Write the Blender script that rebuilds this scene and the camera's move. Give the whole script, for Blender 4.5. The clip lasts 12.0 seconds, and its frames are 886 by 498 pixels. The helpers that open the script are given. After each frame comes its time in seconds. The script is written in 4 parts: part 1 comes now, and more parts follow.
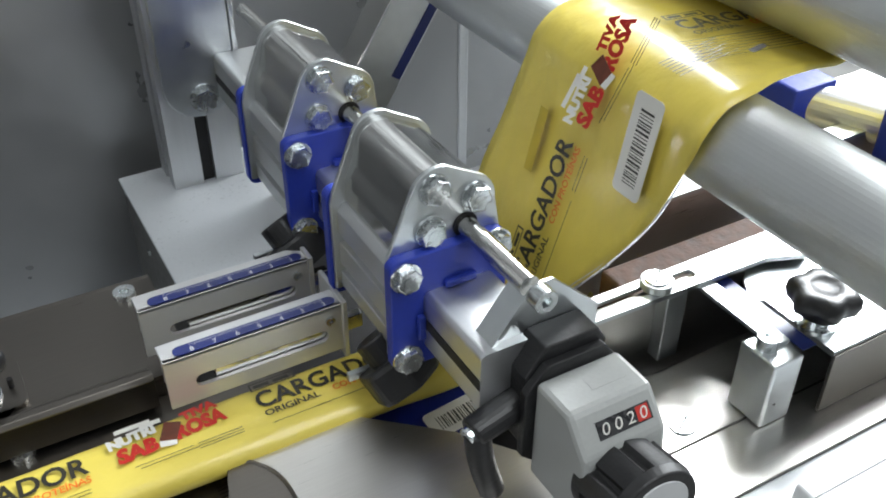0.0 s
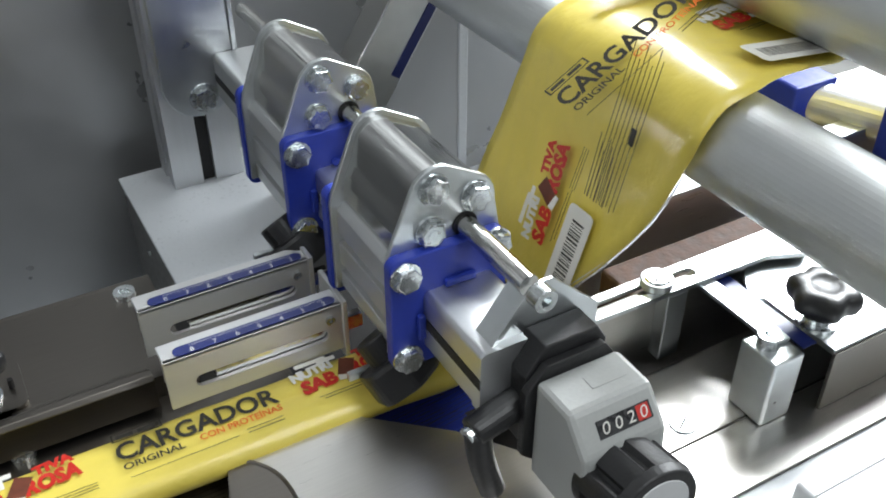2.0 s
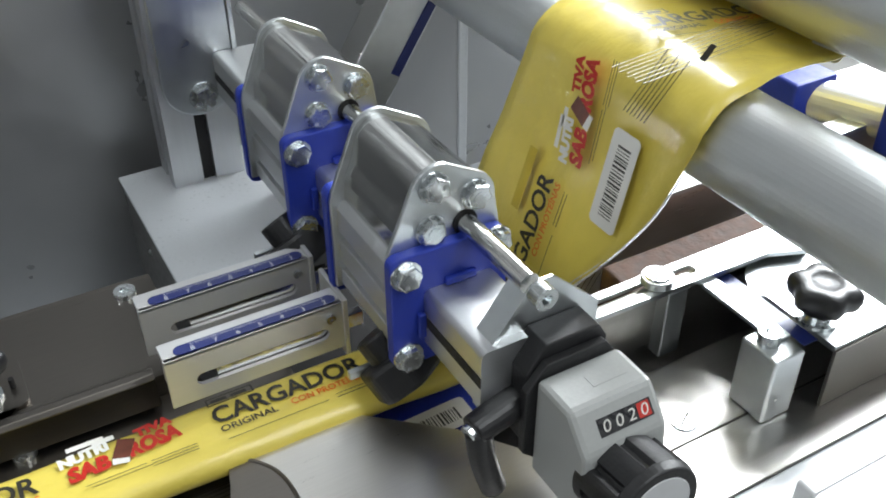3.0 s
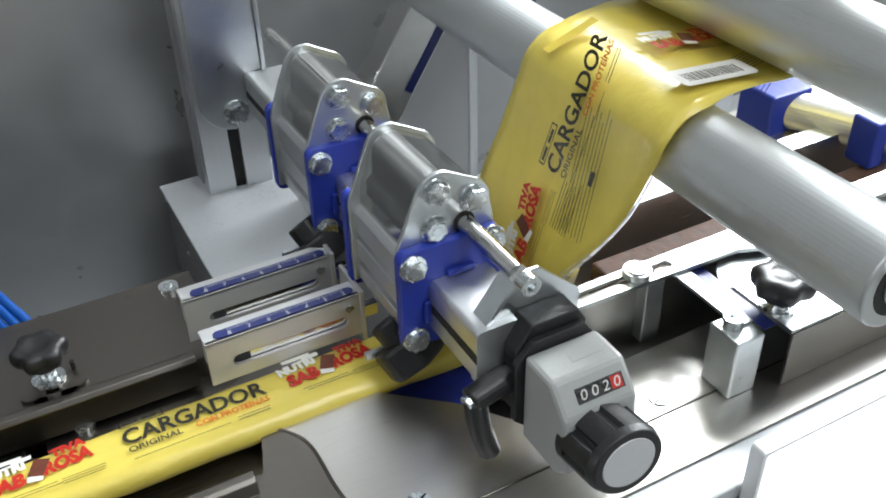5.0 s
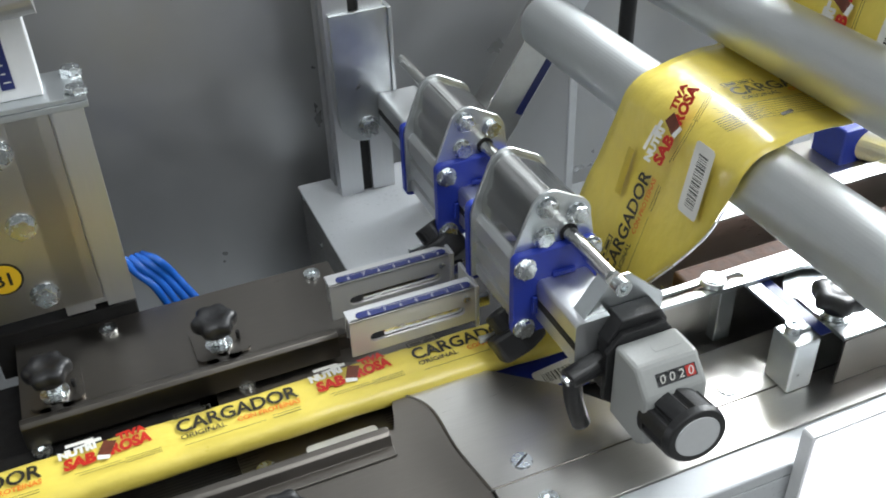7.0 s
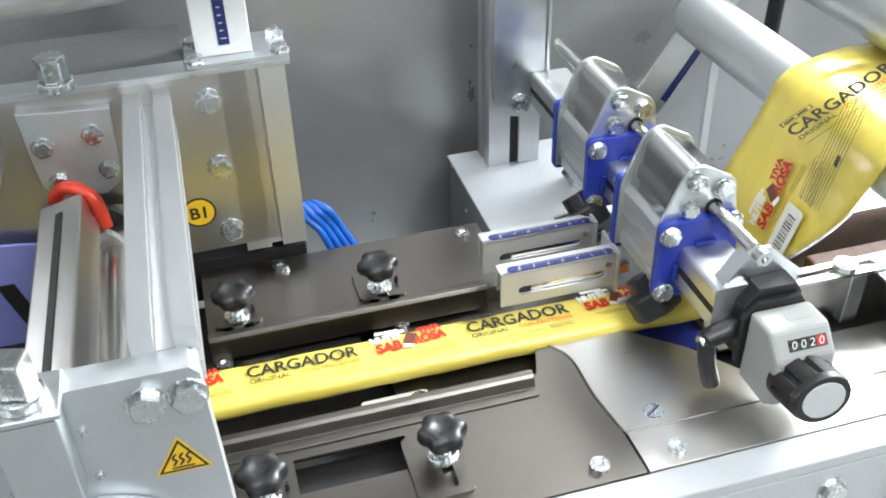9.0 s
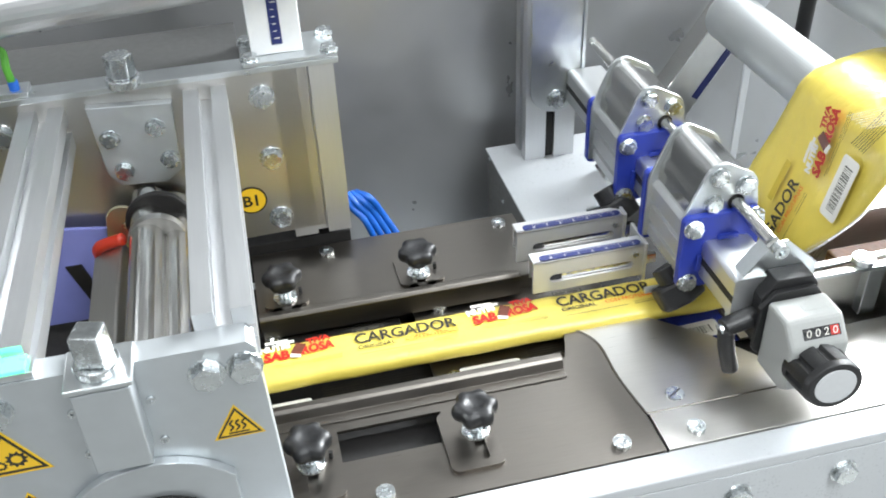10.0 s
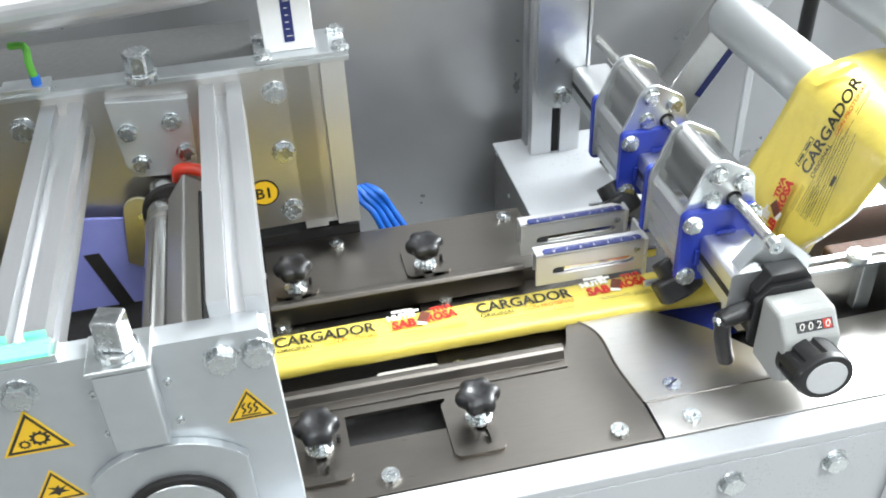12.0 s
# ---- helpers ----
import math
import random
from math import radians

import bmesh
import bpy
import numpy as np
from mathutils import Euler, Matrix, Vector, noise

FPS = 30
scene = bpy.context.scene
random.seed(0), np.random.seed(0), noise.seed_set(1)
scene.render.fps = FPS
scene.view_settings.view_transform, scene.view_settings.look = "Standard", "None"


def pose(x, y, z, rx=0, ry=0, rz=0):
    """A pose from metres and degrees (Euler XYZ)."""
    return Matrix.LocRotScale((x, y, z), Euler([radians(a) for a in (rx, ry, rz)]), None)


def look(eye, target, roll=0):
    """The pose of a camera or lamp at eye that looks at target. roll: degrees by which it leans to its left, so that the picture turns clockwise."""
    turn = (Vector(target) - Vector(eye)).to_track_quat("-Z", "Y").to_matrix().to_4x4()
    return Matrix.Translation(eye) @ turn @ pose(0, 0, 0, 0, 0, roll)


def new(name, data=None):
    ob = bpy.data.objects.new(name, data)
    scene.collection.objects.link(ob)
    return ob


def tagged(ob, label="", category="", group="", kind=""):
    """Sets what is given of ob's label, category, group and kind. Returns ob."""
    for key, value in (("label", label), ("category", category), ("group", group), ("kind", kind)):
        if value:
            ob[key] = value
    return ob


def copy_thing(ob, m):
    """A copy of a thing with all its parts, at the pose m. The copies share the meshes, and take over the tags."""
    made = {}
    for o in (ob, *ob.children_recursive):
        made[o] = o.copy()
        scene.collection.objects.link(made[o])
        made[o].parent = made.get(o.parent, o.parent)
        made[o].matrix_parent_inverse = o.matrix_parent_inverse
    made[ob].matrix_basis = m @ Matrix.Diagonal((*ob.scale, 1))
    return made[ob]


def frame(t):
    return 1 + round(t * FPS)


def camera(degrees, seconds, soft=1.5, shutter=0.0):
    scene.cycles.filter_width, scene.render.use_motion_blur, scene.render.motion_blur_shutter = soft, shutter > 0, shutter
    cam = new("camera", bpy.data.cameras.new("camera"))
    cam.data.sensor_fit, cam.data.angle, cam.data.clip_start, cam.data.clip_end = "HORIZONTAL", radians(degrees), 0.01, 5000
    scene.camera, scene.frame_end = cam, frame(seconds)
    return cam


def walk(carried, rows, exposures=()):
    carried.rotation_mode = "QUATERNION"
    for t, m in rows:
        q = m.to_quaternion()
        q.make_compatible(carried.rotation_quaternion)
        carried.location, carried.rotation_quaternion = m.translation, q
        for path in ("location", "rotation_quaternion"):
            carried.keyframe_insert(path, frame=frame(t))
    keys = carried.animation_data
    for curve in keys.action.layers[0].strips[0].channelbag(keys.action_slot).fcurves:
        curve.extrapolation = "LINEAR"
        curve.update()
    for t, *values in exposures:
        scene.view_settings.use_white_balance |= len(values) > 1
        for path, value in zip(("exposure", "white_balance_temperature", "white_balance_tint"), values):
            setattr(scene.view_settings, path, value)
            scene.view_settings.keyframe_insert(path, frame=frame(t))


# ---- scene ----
cam = camera(50.00, 12.0, soft=1.9)
PATH = [
    (0, (0.0974, -0.2927, 0.3014), (0.2985, 0.0594, 0.0088), 0.20),
    (0.5, (0.0973, -0.2922, 0.3018), (0.2985, 0.0593, 0.0086), 0.28),
    (1, (0.0977, -0.2924, 0.3016), (0.2986, 0.0594, 0.0085), 0.14),
    (1.5, (0.0975, -0.2923, 0.3017), (0.2985, 0.0593, 0.0085), 0.15),
    (2, (0.0982, -0.2925, 0.3017), (0.2984, 0.0593, 0.0083), -0.05),
    (2.5, (0.0983, -0.2921, 0.3022), (0.2982, 0.0593, 0.0080), -0.07),
    (3, (0.0983, -0.2924, 0.3018), (0.2980, 0.0590, 0.0074), -0.23),
    (5, (0.0824, -0.3414, 0.3315), (0.2719, 0.0187, 0.0410), -1.55),
    (5.5, (0.0725, -0.3662, 0.3521), (0.2564, -0.0038, 0.0608), -1.97),
    (6, (0.0593, -0.3840, 0.3636), (0.2355, -0.0150, 0.0758), -2.05),
    (6.5, (0.0435, -0.3939, 0.3743), (0.2120, -0.0203, 0.0879), -1.69),
    (7, (0.0335, -0.3998, 0.3888), (0.1858, -0.0227, 0.0979), -2.21),
    (9, (-0.0196, -0.4425, 0.4036), (0.0851, -0.0500, 0.1121), -1.68),
    (9.5, (-0.0234, -0.4573, 0.4143), (0.0687, -0.0631, 0.1208), -2.24),
    (10, (-0.0246, -0.4729, 0.4265), (0.0585, -0.0788, 0.1304), -2.59),
    (10.5, (-0.0261, -0.4875, 0.4374), (0.0520, -0.0938, 0.1393), -2.82),
    (11, (-0.0249, -0.4888, 0.4378), (0.0514, -0.0952, 0.1390), -2.70),
    (11.5, (-0.0260, -0.4895, 0.4383), (0.0516, -0.0966, 0.1389), -2.55),
    (12, (-0.0252, -0.4892, 0.4380), (0.0522, -0.0960, 0.1390), -2.53),
]
walk(cam, [(t, look(eye, target, roll)) for t, eye, target, roll in PATH], [(0, 0.08), (3, 0.08), (5.5, 0.15), (7, 0.1), (9, 1.0), (10, 1.04), (10.5, 0.98), (12, 1.16)])

# ---- light ----
world = bpy.data.worlds.new("hall_air")
scene.world = world
world.use_nodes = True
world.node_tree.nodes["Background"].inputs[0].default_value = (0.82, 0.92, 1.0, 1)
world.node_tree.nodes["Background"].inputs[1].default_value = 0.26


def area_lamp(name, eye, target, w, h, power, color=(0.95, 0.98, 1.0)):
    data = bpy.data.lights.new(name, "AREA")
    data.shape, data.size, data.size_y, data.energy, data.color = "RECTANGLE", w, h, power, color
    ob = new(name, data)
    ob.matrix_world = look(eye, target)
    return ob


area_lamp("ceiling_lamp_front", (0.75, -1.10, 1.75), (0.3, 0.0, 0.0), 0.5, 1.6, 21, (0.93, 0.98, 1.0))
# Unseen source added at the right rear for the table's white reflection.
area_lamp("bright_source_right", (2.10, 1.05, 1.35), (0.45, 0.0, 0.0), 1.6, 1.3, 250, (0.92, 0.97, 1.0))
area_lamp("ceiling_lamp_side", (-1.00, -0.5, 1.80), (-0.1, 0.0, 0.0), 0.5, 1.5, 9)

# ---- materials ----
def material(name, color, metal=0.0, rough=0.5, noise_scale=120.0, vary=0.15, bump=0.02, stretch=(1, 1, 1),
             coat=0.0, rough_vary=0.12, transmission=0.0, emit=0.0):
    m = bpy.data.materials.new(name)
    m.use_nodes = True
    nt = m.node_tree
    b = nt.nodes["Principled BSDF"]
    tex = nt.nodes.new("ShaderNodeTexCoord")
    mp = nt.nodes.new("ShaderNodeMapping")
    mp.inputs["Scale"].default_value = stretch
    nt.links.new(tex.outputs["Object"], mp.inputs["Vector"])
    fine = nt.nodes.new("ShaderNodeTexNoise")
    fine.inputs["Scale"].default_value = noise_scale
    fine.inputs["Detail"].default_value = 4
    nt.links.new(mp.outputs["Vector"], fine.inputs["Vector"])
    broad = nt.nodes.new("ShaderNodeTexNoise")
    broad.inputs["Scale"].default_value = 14
    broad.inputs["Detail"].default_value = 3
    nt.links.new(tex.outputs["Object"], broad.inputs["Vector"])
    mix = nt.nodes.new("ShaderNodeMix")
    mix.data_type = "FLOAT"
    mix.inputs[0].default_value = 0.4
    nt.links.new(fine.outputs["Fac"], mix.inputs[2])
    nt.links.new(broad.outputs["Fac"], mix.inputs[3])
    ramp = nt.nodes.new("ShaderNodeValToRGB")
    lo = [max(0, c * (1 - vary)) for c in color]
    hi = [min(1, c * (1 + vary)) for c in color]
    ramp.color_ramp.elements[0].position, ramp.color_ramp.elements[1].position = 0.3, 0.7
    ramp.color_ramp.elements[0].color, ramp.color_ramp.elements[1].color = (*lo, 1), (*hi, 1)
    nt.links.new(mix.outputs[0], ramp.inputs[0])
    nt.links.new(ramp.outputs[0], b.inputs["Base Color"])
    rr = nt.nodes.new("ShaderNodeMapRange")
    rr.inputs["From Min"].default_value, rr.inputs["From Max"].default_value = 0.3, 0.7
    rr.inputs["To Min"].default_value, rr.inputs["To Max"].default_value = max(0.03, rough - rough_vary), min(1, rough + rough_vary)
    nt.links.new(mix.outputs[0], rr.inputs["Value"])
    nt.links.new(rr.outputs[0], b.inputs["Roughness"])
    b.inputs["Metallic"].default_value = metal
    if coat:
        b.inputs["Coat Weight"].default_value = coat
        b.inputs["Coat Roughness"].default_value = 0.12
    if transmission:
        b.inputs["Transmission Weight"].default_value = transmission
    if emit:
        b.inputs["Emission Color"].default_value = (*color, 1)
        b.inputs["Emission Strength"].default_value = emit
    if bump:
        bp = nt.nodes.new("ShaderNodeBump")
        bp.inputs["Strength"].default_value = bump
        bp.inputs["Distance"].default_value = 0.002
        nt.links.new(fine.outputs["Fac"], bp.inputs["Height"])
        nt.links.new(bp.outputs[0], b.inputs["Normal"])
    return m


# One table steel, two colours: dark left and bright right reflections put in.
M_STEEL_DIM = material("brushed_steel_dim", (0.18, 0.165, 0.148), 1, 0.34, 1700, 0.08, 0.025, (0.03, 1, 1), rough_vary=0.07)
M_STEEL_GLARE = material("brushed_steel_glare", (0.60, 0.58, 0.55), 1, 0.33, 1700, 0.06, 0.025, (0.03, 1, 1), rough_vary=0.07)
M_HOUSING = material("polished_housing", (0.66, 0.66, 0.65), 1, 0.13, 900, 0.04, 0.01, (1, 0.03, 1), rough_vary=0.04)
M_COVER_SHADE = material("dark_grey_cover_and_shade", (0.13, 0.13, 0.128), 0.2, 0.5, 200, 0.05, 0.02)
# Emission added for the side panel's bright white; no lamp known behind it.
M_PANEL_GLOW = material("white_panel_glow", (0.93, 0.93, 1.0), 0, 0.3, 50, 0.0, 0.0, emit=0.9)
M_STEEL_Y = material("brushed_steel_cross", (0.54, 0.53, 0.51), 1, 0.36, 1500, 0.05, 0.03, (1, 0.03, 1), rough_vary=0.05)
M_ZINC = material("zinc_plate", (0.64, 0.67, 0.68), 1, 0.34, 90, 0.08, 0.03, rough_vary=0.08)
M_GREYPLATE = material("grey_zinc_plate", (0.56, 0.59, 0.61), 0.85, 0.44, 90, 0.05, 0.015, rough_vary=0.06)
M_BOLT = material("zinc_bolt", (0.62, 0.65, 0.66), 1, 0.26, 300, 0.15, 0.05)
M_ALU = material("anodised_aluminium", (0.70, 0.71, 0.72), 1, 0.40, 900, 0.03, 0.01, (1, 0.03, 1), rough_vary=0.03)
M_ALU_Z = material("anodised_profile", (0.70, 0.71, 0.72), 1, 0.42, 900, 0.03, 0.01, (1, 1, 0.03), rough_vary=0.03)
M_ALU_X = material("milled_aluminium", (0.60, 0.60, 0.60), 0.55, 0.45, 900, 0.03, 0.01, (0.03, 1, 1), rough_vary=0.03)
M_ROLLER = material("matt_roller_aluminium", (0.60, 0.62, 0.62), 1, 0.48, 900, 0.02, 0.01, rough_vary=0.02)
M_CHROME = material("polished_shaft", (0.66, 0.65, 0.63), 1, 0.20, 900, 0.04, 0.01, (1, 0.03, 1), rough_vary=0.04)
M_BLUE = material("blue_plastic", (0.018, 0.040, 0.33), 0, 0.45, 200, 0.12, 0.03)
M_BLACK = material("black_plastic", (0.012, 0.012, 0.013), 0, 0.42, 500, 0.25, 0.10)
M_GREY = material("grey_plastic", (0.36, 0.37, 0.36), 0, 0.38, 600, 0.05, 0.03)
M_DISC = material("light_grey_plastic", (0.50, 0.51, 0.52), 0, 0.40, 300, 0.04, 0.02)
M_FILM = material("yellow_film", (0.72, 0.58, 0.10), 0, 0.38, 75, 0.07, 0.55, (0.7, 1.3, 1), coat=0.35)
M_FILM_IN = material("film_inside_white", (0.75, 0.74, 0.70), 0.2, 0.30, 60, 0.06, 0.04)
M_INK = material("black_ink", (0.025, 0.022, 0.015), 0, 0.38, 60, 0.2, 0.0)
M_INK_GREY = material("olive_ink", (0.52, 0.39, 0.03), 0, 0.38, 60, 0.2, 0.0)
M_RED = material("red_ink", (0.50, 0.022, 0.012), 0, 0.38, 60, 0.12, 0.0)
M_ORANGE = material("orange_ink", (0.75, 0.16, 0.01), 0, 0.38, 60, 0.12, 0.0)
M_WHITE = material("white_ink", (0.72, 0.71, 0.66), 0, 0.38, 60, 0.06, 0.0)
M_BROWN = material("brown_print", (0.13, 0.035, 0.018), 0, 0.40, 200, 0.4, 0.0)
M_BELT = material("brown_bar_product", (0.085, 0.045, 0.032), 0, 0.75, 160, 0.4, 0.5)
# Used for dark rubber parts and for pieces whose colour is shade.
M_DARK = material("dark_rubber_and_shade", (0.010, 0.009, 0.009), 0, 0.65, 200, 0.3, 0.1)
M_PANEL = material("light_grey_enamel", (0.50, 0.52, 0.54), 0, 0.34, 500, 0.03, 0.04, coat=0.15)
M_WALL = material("grey_steel_wall", (0.42, 0.425, 0.43), 0.6, 0.36, 30, 0.05, 0.02)
M_WHITEP = material("white_panel", (0.82, 0.83, 0.84), 0, 0.35, 200, 0.03, 0.02)
M_RULER = material("blue_scale", (0.012, 0.022, 0.13), 0, 0.40, 200, 0.1, 0.0)
M_SIGN = material("yellow_label", (0.80, 0.50, 0.02), 0, 0.45, 100, 0.05, 0.0)
M_REDTUBE = material("red_hose", (0.55, 0.035, 0.012), 0, 0.35, 100, 0.1, 0.0)
M_BLUETUBE = material("blue_hose", (0.01, 0.11, 0.48), 0, 0.35, 100, 0.1, 0.0)
M_GREENTUBE = material("green_wire", (0.08, 0.32, 0.03), 0, 0.4, 100, 0.1, 0.0)
M_GREENLIGHT = material("green_signal_lens", (0.10, 0.80, 0.42), 0, 0.3, 100, 0.05, 0.0, emit=1.0)
M_GUARD = material("blue_guard", (0.20, 0.22, 0.55), 0, 0.45, 60, 0.08, 0.02)
M_FLOOR = material("hall_floor", (0.25, 0.25, 0.24), 0, 0.6, 3, 0.2, 0.1)
M_HALL = material("hall_wall", (0.30, 0.30, 0.30), 0, 0.8, 5, 0.05, 0.05)
M_DIGIT = material("counter_black", (0.02, 0.02, 0.022), 0, 0.3, 200, 0.2, 0.0)
M_GOLD = material("yellow_passivated_plate", (0.62, 0.58, 0.42), 1, 0.35, 60, 0.15, 0.02)

# ---- building helpers: lengths in centimetres ----
CM = 0.01
ORIGIN = {}


def thing(name, x, y, z, label, category, group="", kind=""):
    ob = new(name)
    ob.empty_display_size = 0.02
    ob.location = (x * CM, y * CM, z * CM)
    ORIGIN[ob] = Vector((x, y, z))
    return tagged(ob, label, category, group, kind)


def link(name, bm, mat, parent=None, label="", smooth=False):
    base = ORIGIN[parent] if parent is not None else Vector((0, 0, 0))
    for v in bm.verts:
        v.co = (v.co - base) * CM
    me = bpy.data.meshes.new(name)
    bmesh.ops.recalc_face_normals(bm, faces=bm.faces)
    bm.to_mesh(me)
    bm.free()
    for m in (mat if isinstance(mat, (list, tuple)) else [mat]):
        me.materials.append(m)
    if smooth:
        for p in me.polygons:
            p.use_smooth = True
    ob = new(name, me)
    if parent is not None:
        ob.parent = parent
    ORIGIN[ob] = base
    if label:
        tagged(ob, label)
    return ob


def part(name, bm, material_, parent, label="", smooth=False):
    return link(name, bm, material_, parent, label, smooth)


def structure(name, bm, mat, label, category="structure"):
    return tagged(link(name, bm, mat), label, category, kind="structure")


def box(x0, x1, y0, y1, z0, z1, bev=0.0, bm=None, seg=2):
    bm = bm or bmesh.new()
    r = bmesh.ops.create_cube(bm, size=1)
    for v in r["verts"]:
        v.co = Vector((x0 + (v.co.x + .5) * (x1 - x0), y0 + (v.co.y + .5) * (y1 - y0), z0 + (v.co.z + .5) * (z1 - z0)))
    if bev:
        edges = {e for v in r["verts"] for e in v.link_edges}
        bmesh.ops.bevel(bm, geom=list(edges), offset=bev, segments=seg, profile=0.5, affect="EDGES")
    return bm


def axis_matrix(p0, p1):
    d = Vector(p1) - Vector(p0)
    return Matrix.Translation((Vector(p0) + Vector(p1)) / 2) @ d.to_track_quat("Z", "Y").to_matrix().to_4x4(), d.length


def cyl(p0, p1, r, seg=32, r2=None, bm=None, bev=0.0):
    bm = bm or bmesh.new()
    m, length = axis_matrix(p0, p1)
    res = bmesh.ops.create_cone(bm, cap_ends=True, segments=seg, radius1=r, radius2=r if r2 is None else r2, depth=length, matrix=m)
    if bev:
        faces = {f for v in res["verts"] for f in v.link_faces if len(f.verts) > 4}
        bmesh.ops.bevel(bm, geom=list({e for f in faces for e in f.edges}), offset=bev, segments=2, profile=0.5, affect="EDGES")
    return bm


def prism(outline, axis, a0, a1, bev=0.0, bm=None, holes=()):
    """Extrude a 2D outline along an axis: 'x' takes (y, z), 'y' takes (x, z), 'z' takes (x, y)."""
    bm = bm or bmesh.new()

    def at(p, a):
        return {"x": (a, p[0], p[1]), "y": (p[0], a, p[1]), "z": (p[0], p[1], a)}[axis]

    def ring(pts, a):
        vs = [bm.verts.new(at(p, a)) for p in pts]
        es = [bm.edges.new((vs[i], vs[(i + 1) % len(vs)])) for i in range(len(vs))]
        return vs, es
    edges = ring(outline, a0)[1]
    for h in holes:
        edges += ring(h, a0)[1]
    if holes:
        fill = bmesh.ops.triangle_fill(bm, edges=edges, use_beauty=True, use_dissolve=False)
        faces = [g for g in fill["geom"] if isinstance(g, bmesh.types.BMFace)]
    else:
        faces = list(bmesh.ops.contextual_create(bm, geom=edges)["faces"])
    out = bmesh.ops.extrude_face_region(bm, geom=faces)
    vec = Vector(at((0, 0), a1)) - Vector(at((0, 0), a0))
    bmesh.ops.translate(bm, verts=[g for g in out["geom"] if isinstance(g, bmesh.types.BMVert)], vec=vec)
    if bev and not holes:
        sharp = [e for e in bm.edges if len(e.link_faces) == 2 and e.calc_face_angle(0) > 0.5]
        bmesh.ops.bevel(bm, geom=sharp, offset=bev, segments=2, profile=0.5, affect="EDGES")
    return bm


def arc(cx, cy, r, a0, a1, n):
    return [(cx + r * math.cos(radians(a0 + (a1 - a0) * i / n)), cy + r * math.sin(radians(a0 + (a1 - a0) * i / n))) for i in range(n + 1)]


def rounded(x0, x1, y0, y1, r, n=5):
    return arc(x1 - r, y1 - r, r, 0, 90, n) + arc(x0 + r, y1 - r, r, 90, 180, n) + arc(x0 + r, y0 + r, r, 180, 270, n) + arc(x1 - r, y0 + r, r, 270, 360, n)


def tube(points, r, seg=10, bm=None):
    """A round hose along a polyline."""
    bm = bm or bmesh.new()
    pts = [Vector(p) for p in points]
    rings = []
    up = Vector((0.13, 0.31, 0.94))
    for i, p in enumerate(pts):
        d = (pts[min(i + 1, len(pts) - 1)] - pts[max(i - 1, 0)]).normalized()
        a = d.cross(up).normalized()
        b = d.cross(a)
        rings.append([bm.verts.new(p + r * (math.cos(2 * math.pi * k / seg) * a + math.sin(2 * math.pi * k / seg) * b)) for k in range(seg)])
    for i in range(len(rings) - 1):
        for k in range(seg):
            bm.faces.new((rings[i][k], rings[i][(k + 1) % seg], rings[i + 1][(k + 1) % seg], rings[i + 1][k]))
    bm.faces.new(rings[0][::-1])
    bm.faces.new(rings[-1])
    return bm


def spline(points, n=8):
    """Catmull-Rom through the points."""
    p = [Vector(q) for q in points]
    p = [2 * p[0] - p[1]] + p + [2 * p[-1] - p[-2]]
    out = []
    for i in range(1, len(p) - 2):
        for k in range(n):
            t = k / n
            out.append(0.5 * (2 * p[i] + (p[i + 1] - p[i - 1]) * t + (2 * p[i - 1] - 5 * p[i] + 4 * p[i + 1] - p[i + 2]) * t * t
                              + (3 * p[i] - p[i - 1] - 3 * p[i + 1] + p[i + 2]) * t ** 3))
    out.append(p[-2])
    return out


def text_mesh(body, size, depth=0.0, align="LEFT", shear=0.0, bold=0.0, width=None):
    """Flat lettering in the xy plane, in metres, from centimetres."""
    cu = bpy.data.curves.new("lettering", "FONT")
    cu.body, cu.size, cu.extrude, cu.align_x, cu.shear, cu.offset = body, size * CM, depth * CM, align, shear, bold * CM
    cu.resolution_u = 3
    ob = bpy.data.objects.new("lettering", cu)
    scene.collection.objects.link(ob)
    dg = bpy.context.evaluated_depsgraph_get()
    me = bpy.data.meshes.new_from_object(ob.evaluated_get(dg))
    bpy.data.objects.remove(ob)
    if width and len(me.vertices):
        xs = [v.co.x for v in me.vertices]
        f = width * CM / (max(xs) - min(xs))
        x0 = min(xs)
        for v in me.vertices:
            v.co.x = (v.co.x - x0) * f
    return me


def place_mesh(name, me, mat, parent, m, label=""):
    """m: pose in centimetres, in the thing's world frame."""
    ob = new(name, me)
    if mat is not None and not me.materials:
        me.materials.append(mat)
    ob.parent = parent
    mm = m.copy()
    mm.translation = (m.translation - (ORIGIN[parent] if parent is not None else Vector())) * CM
    ob.matrix_basis = mm
    if label:
        tagged(ob, label)
    ORIGIN[ob] = ORIGIN.get(parent, Vector())
    return ob


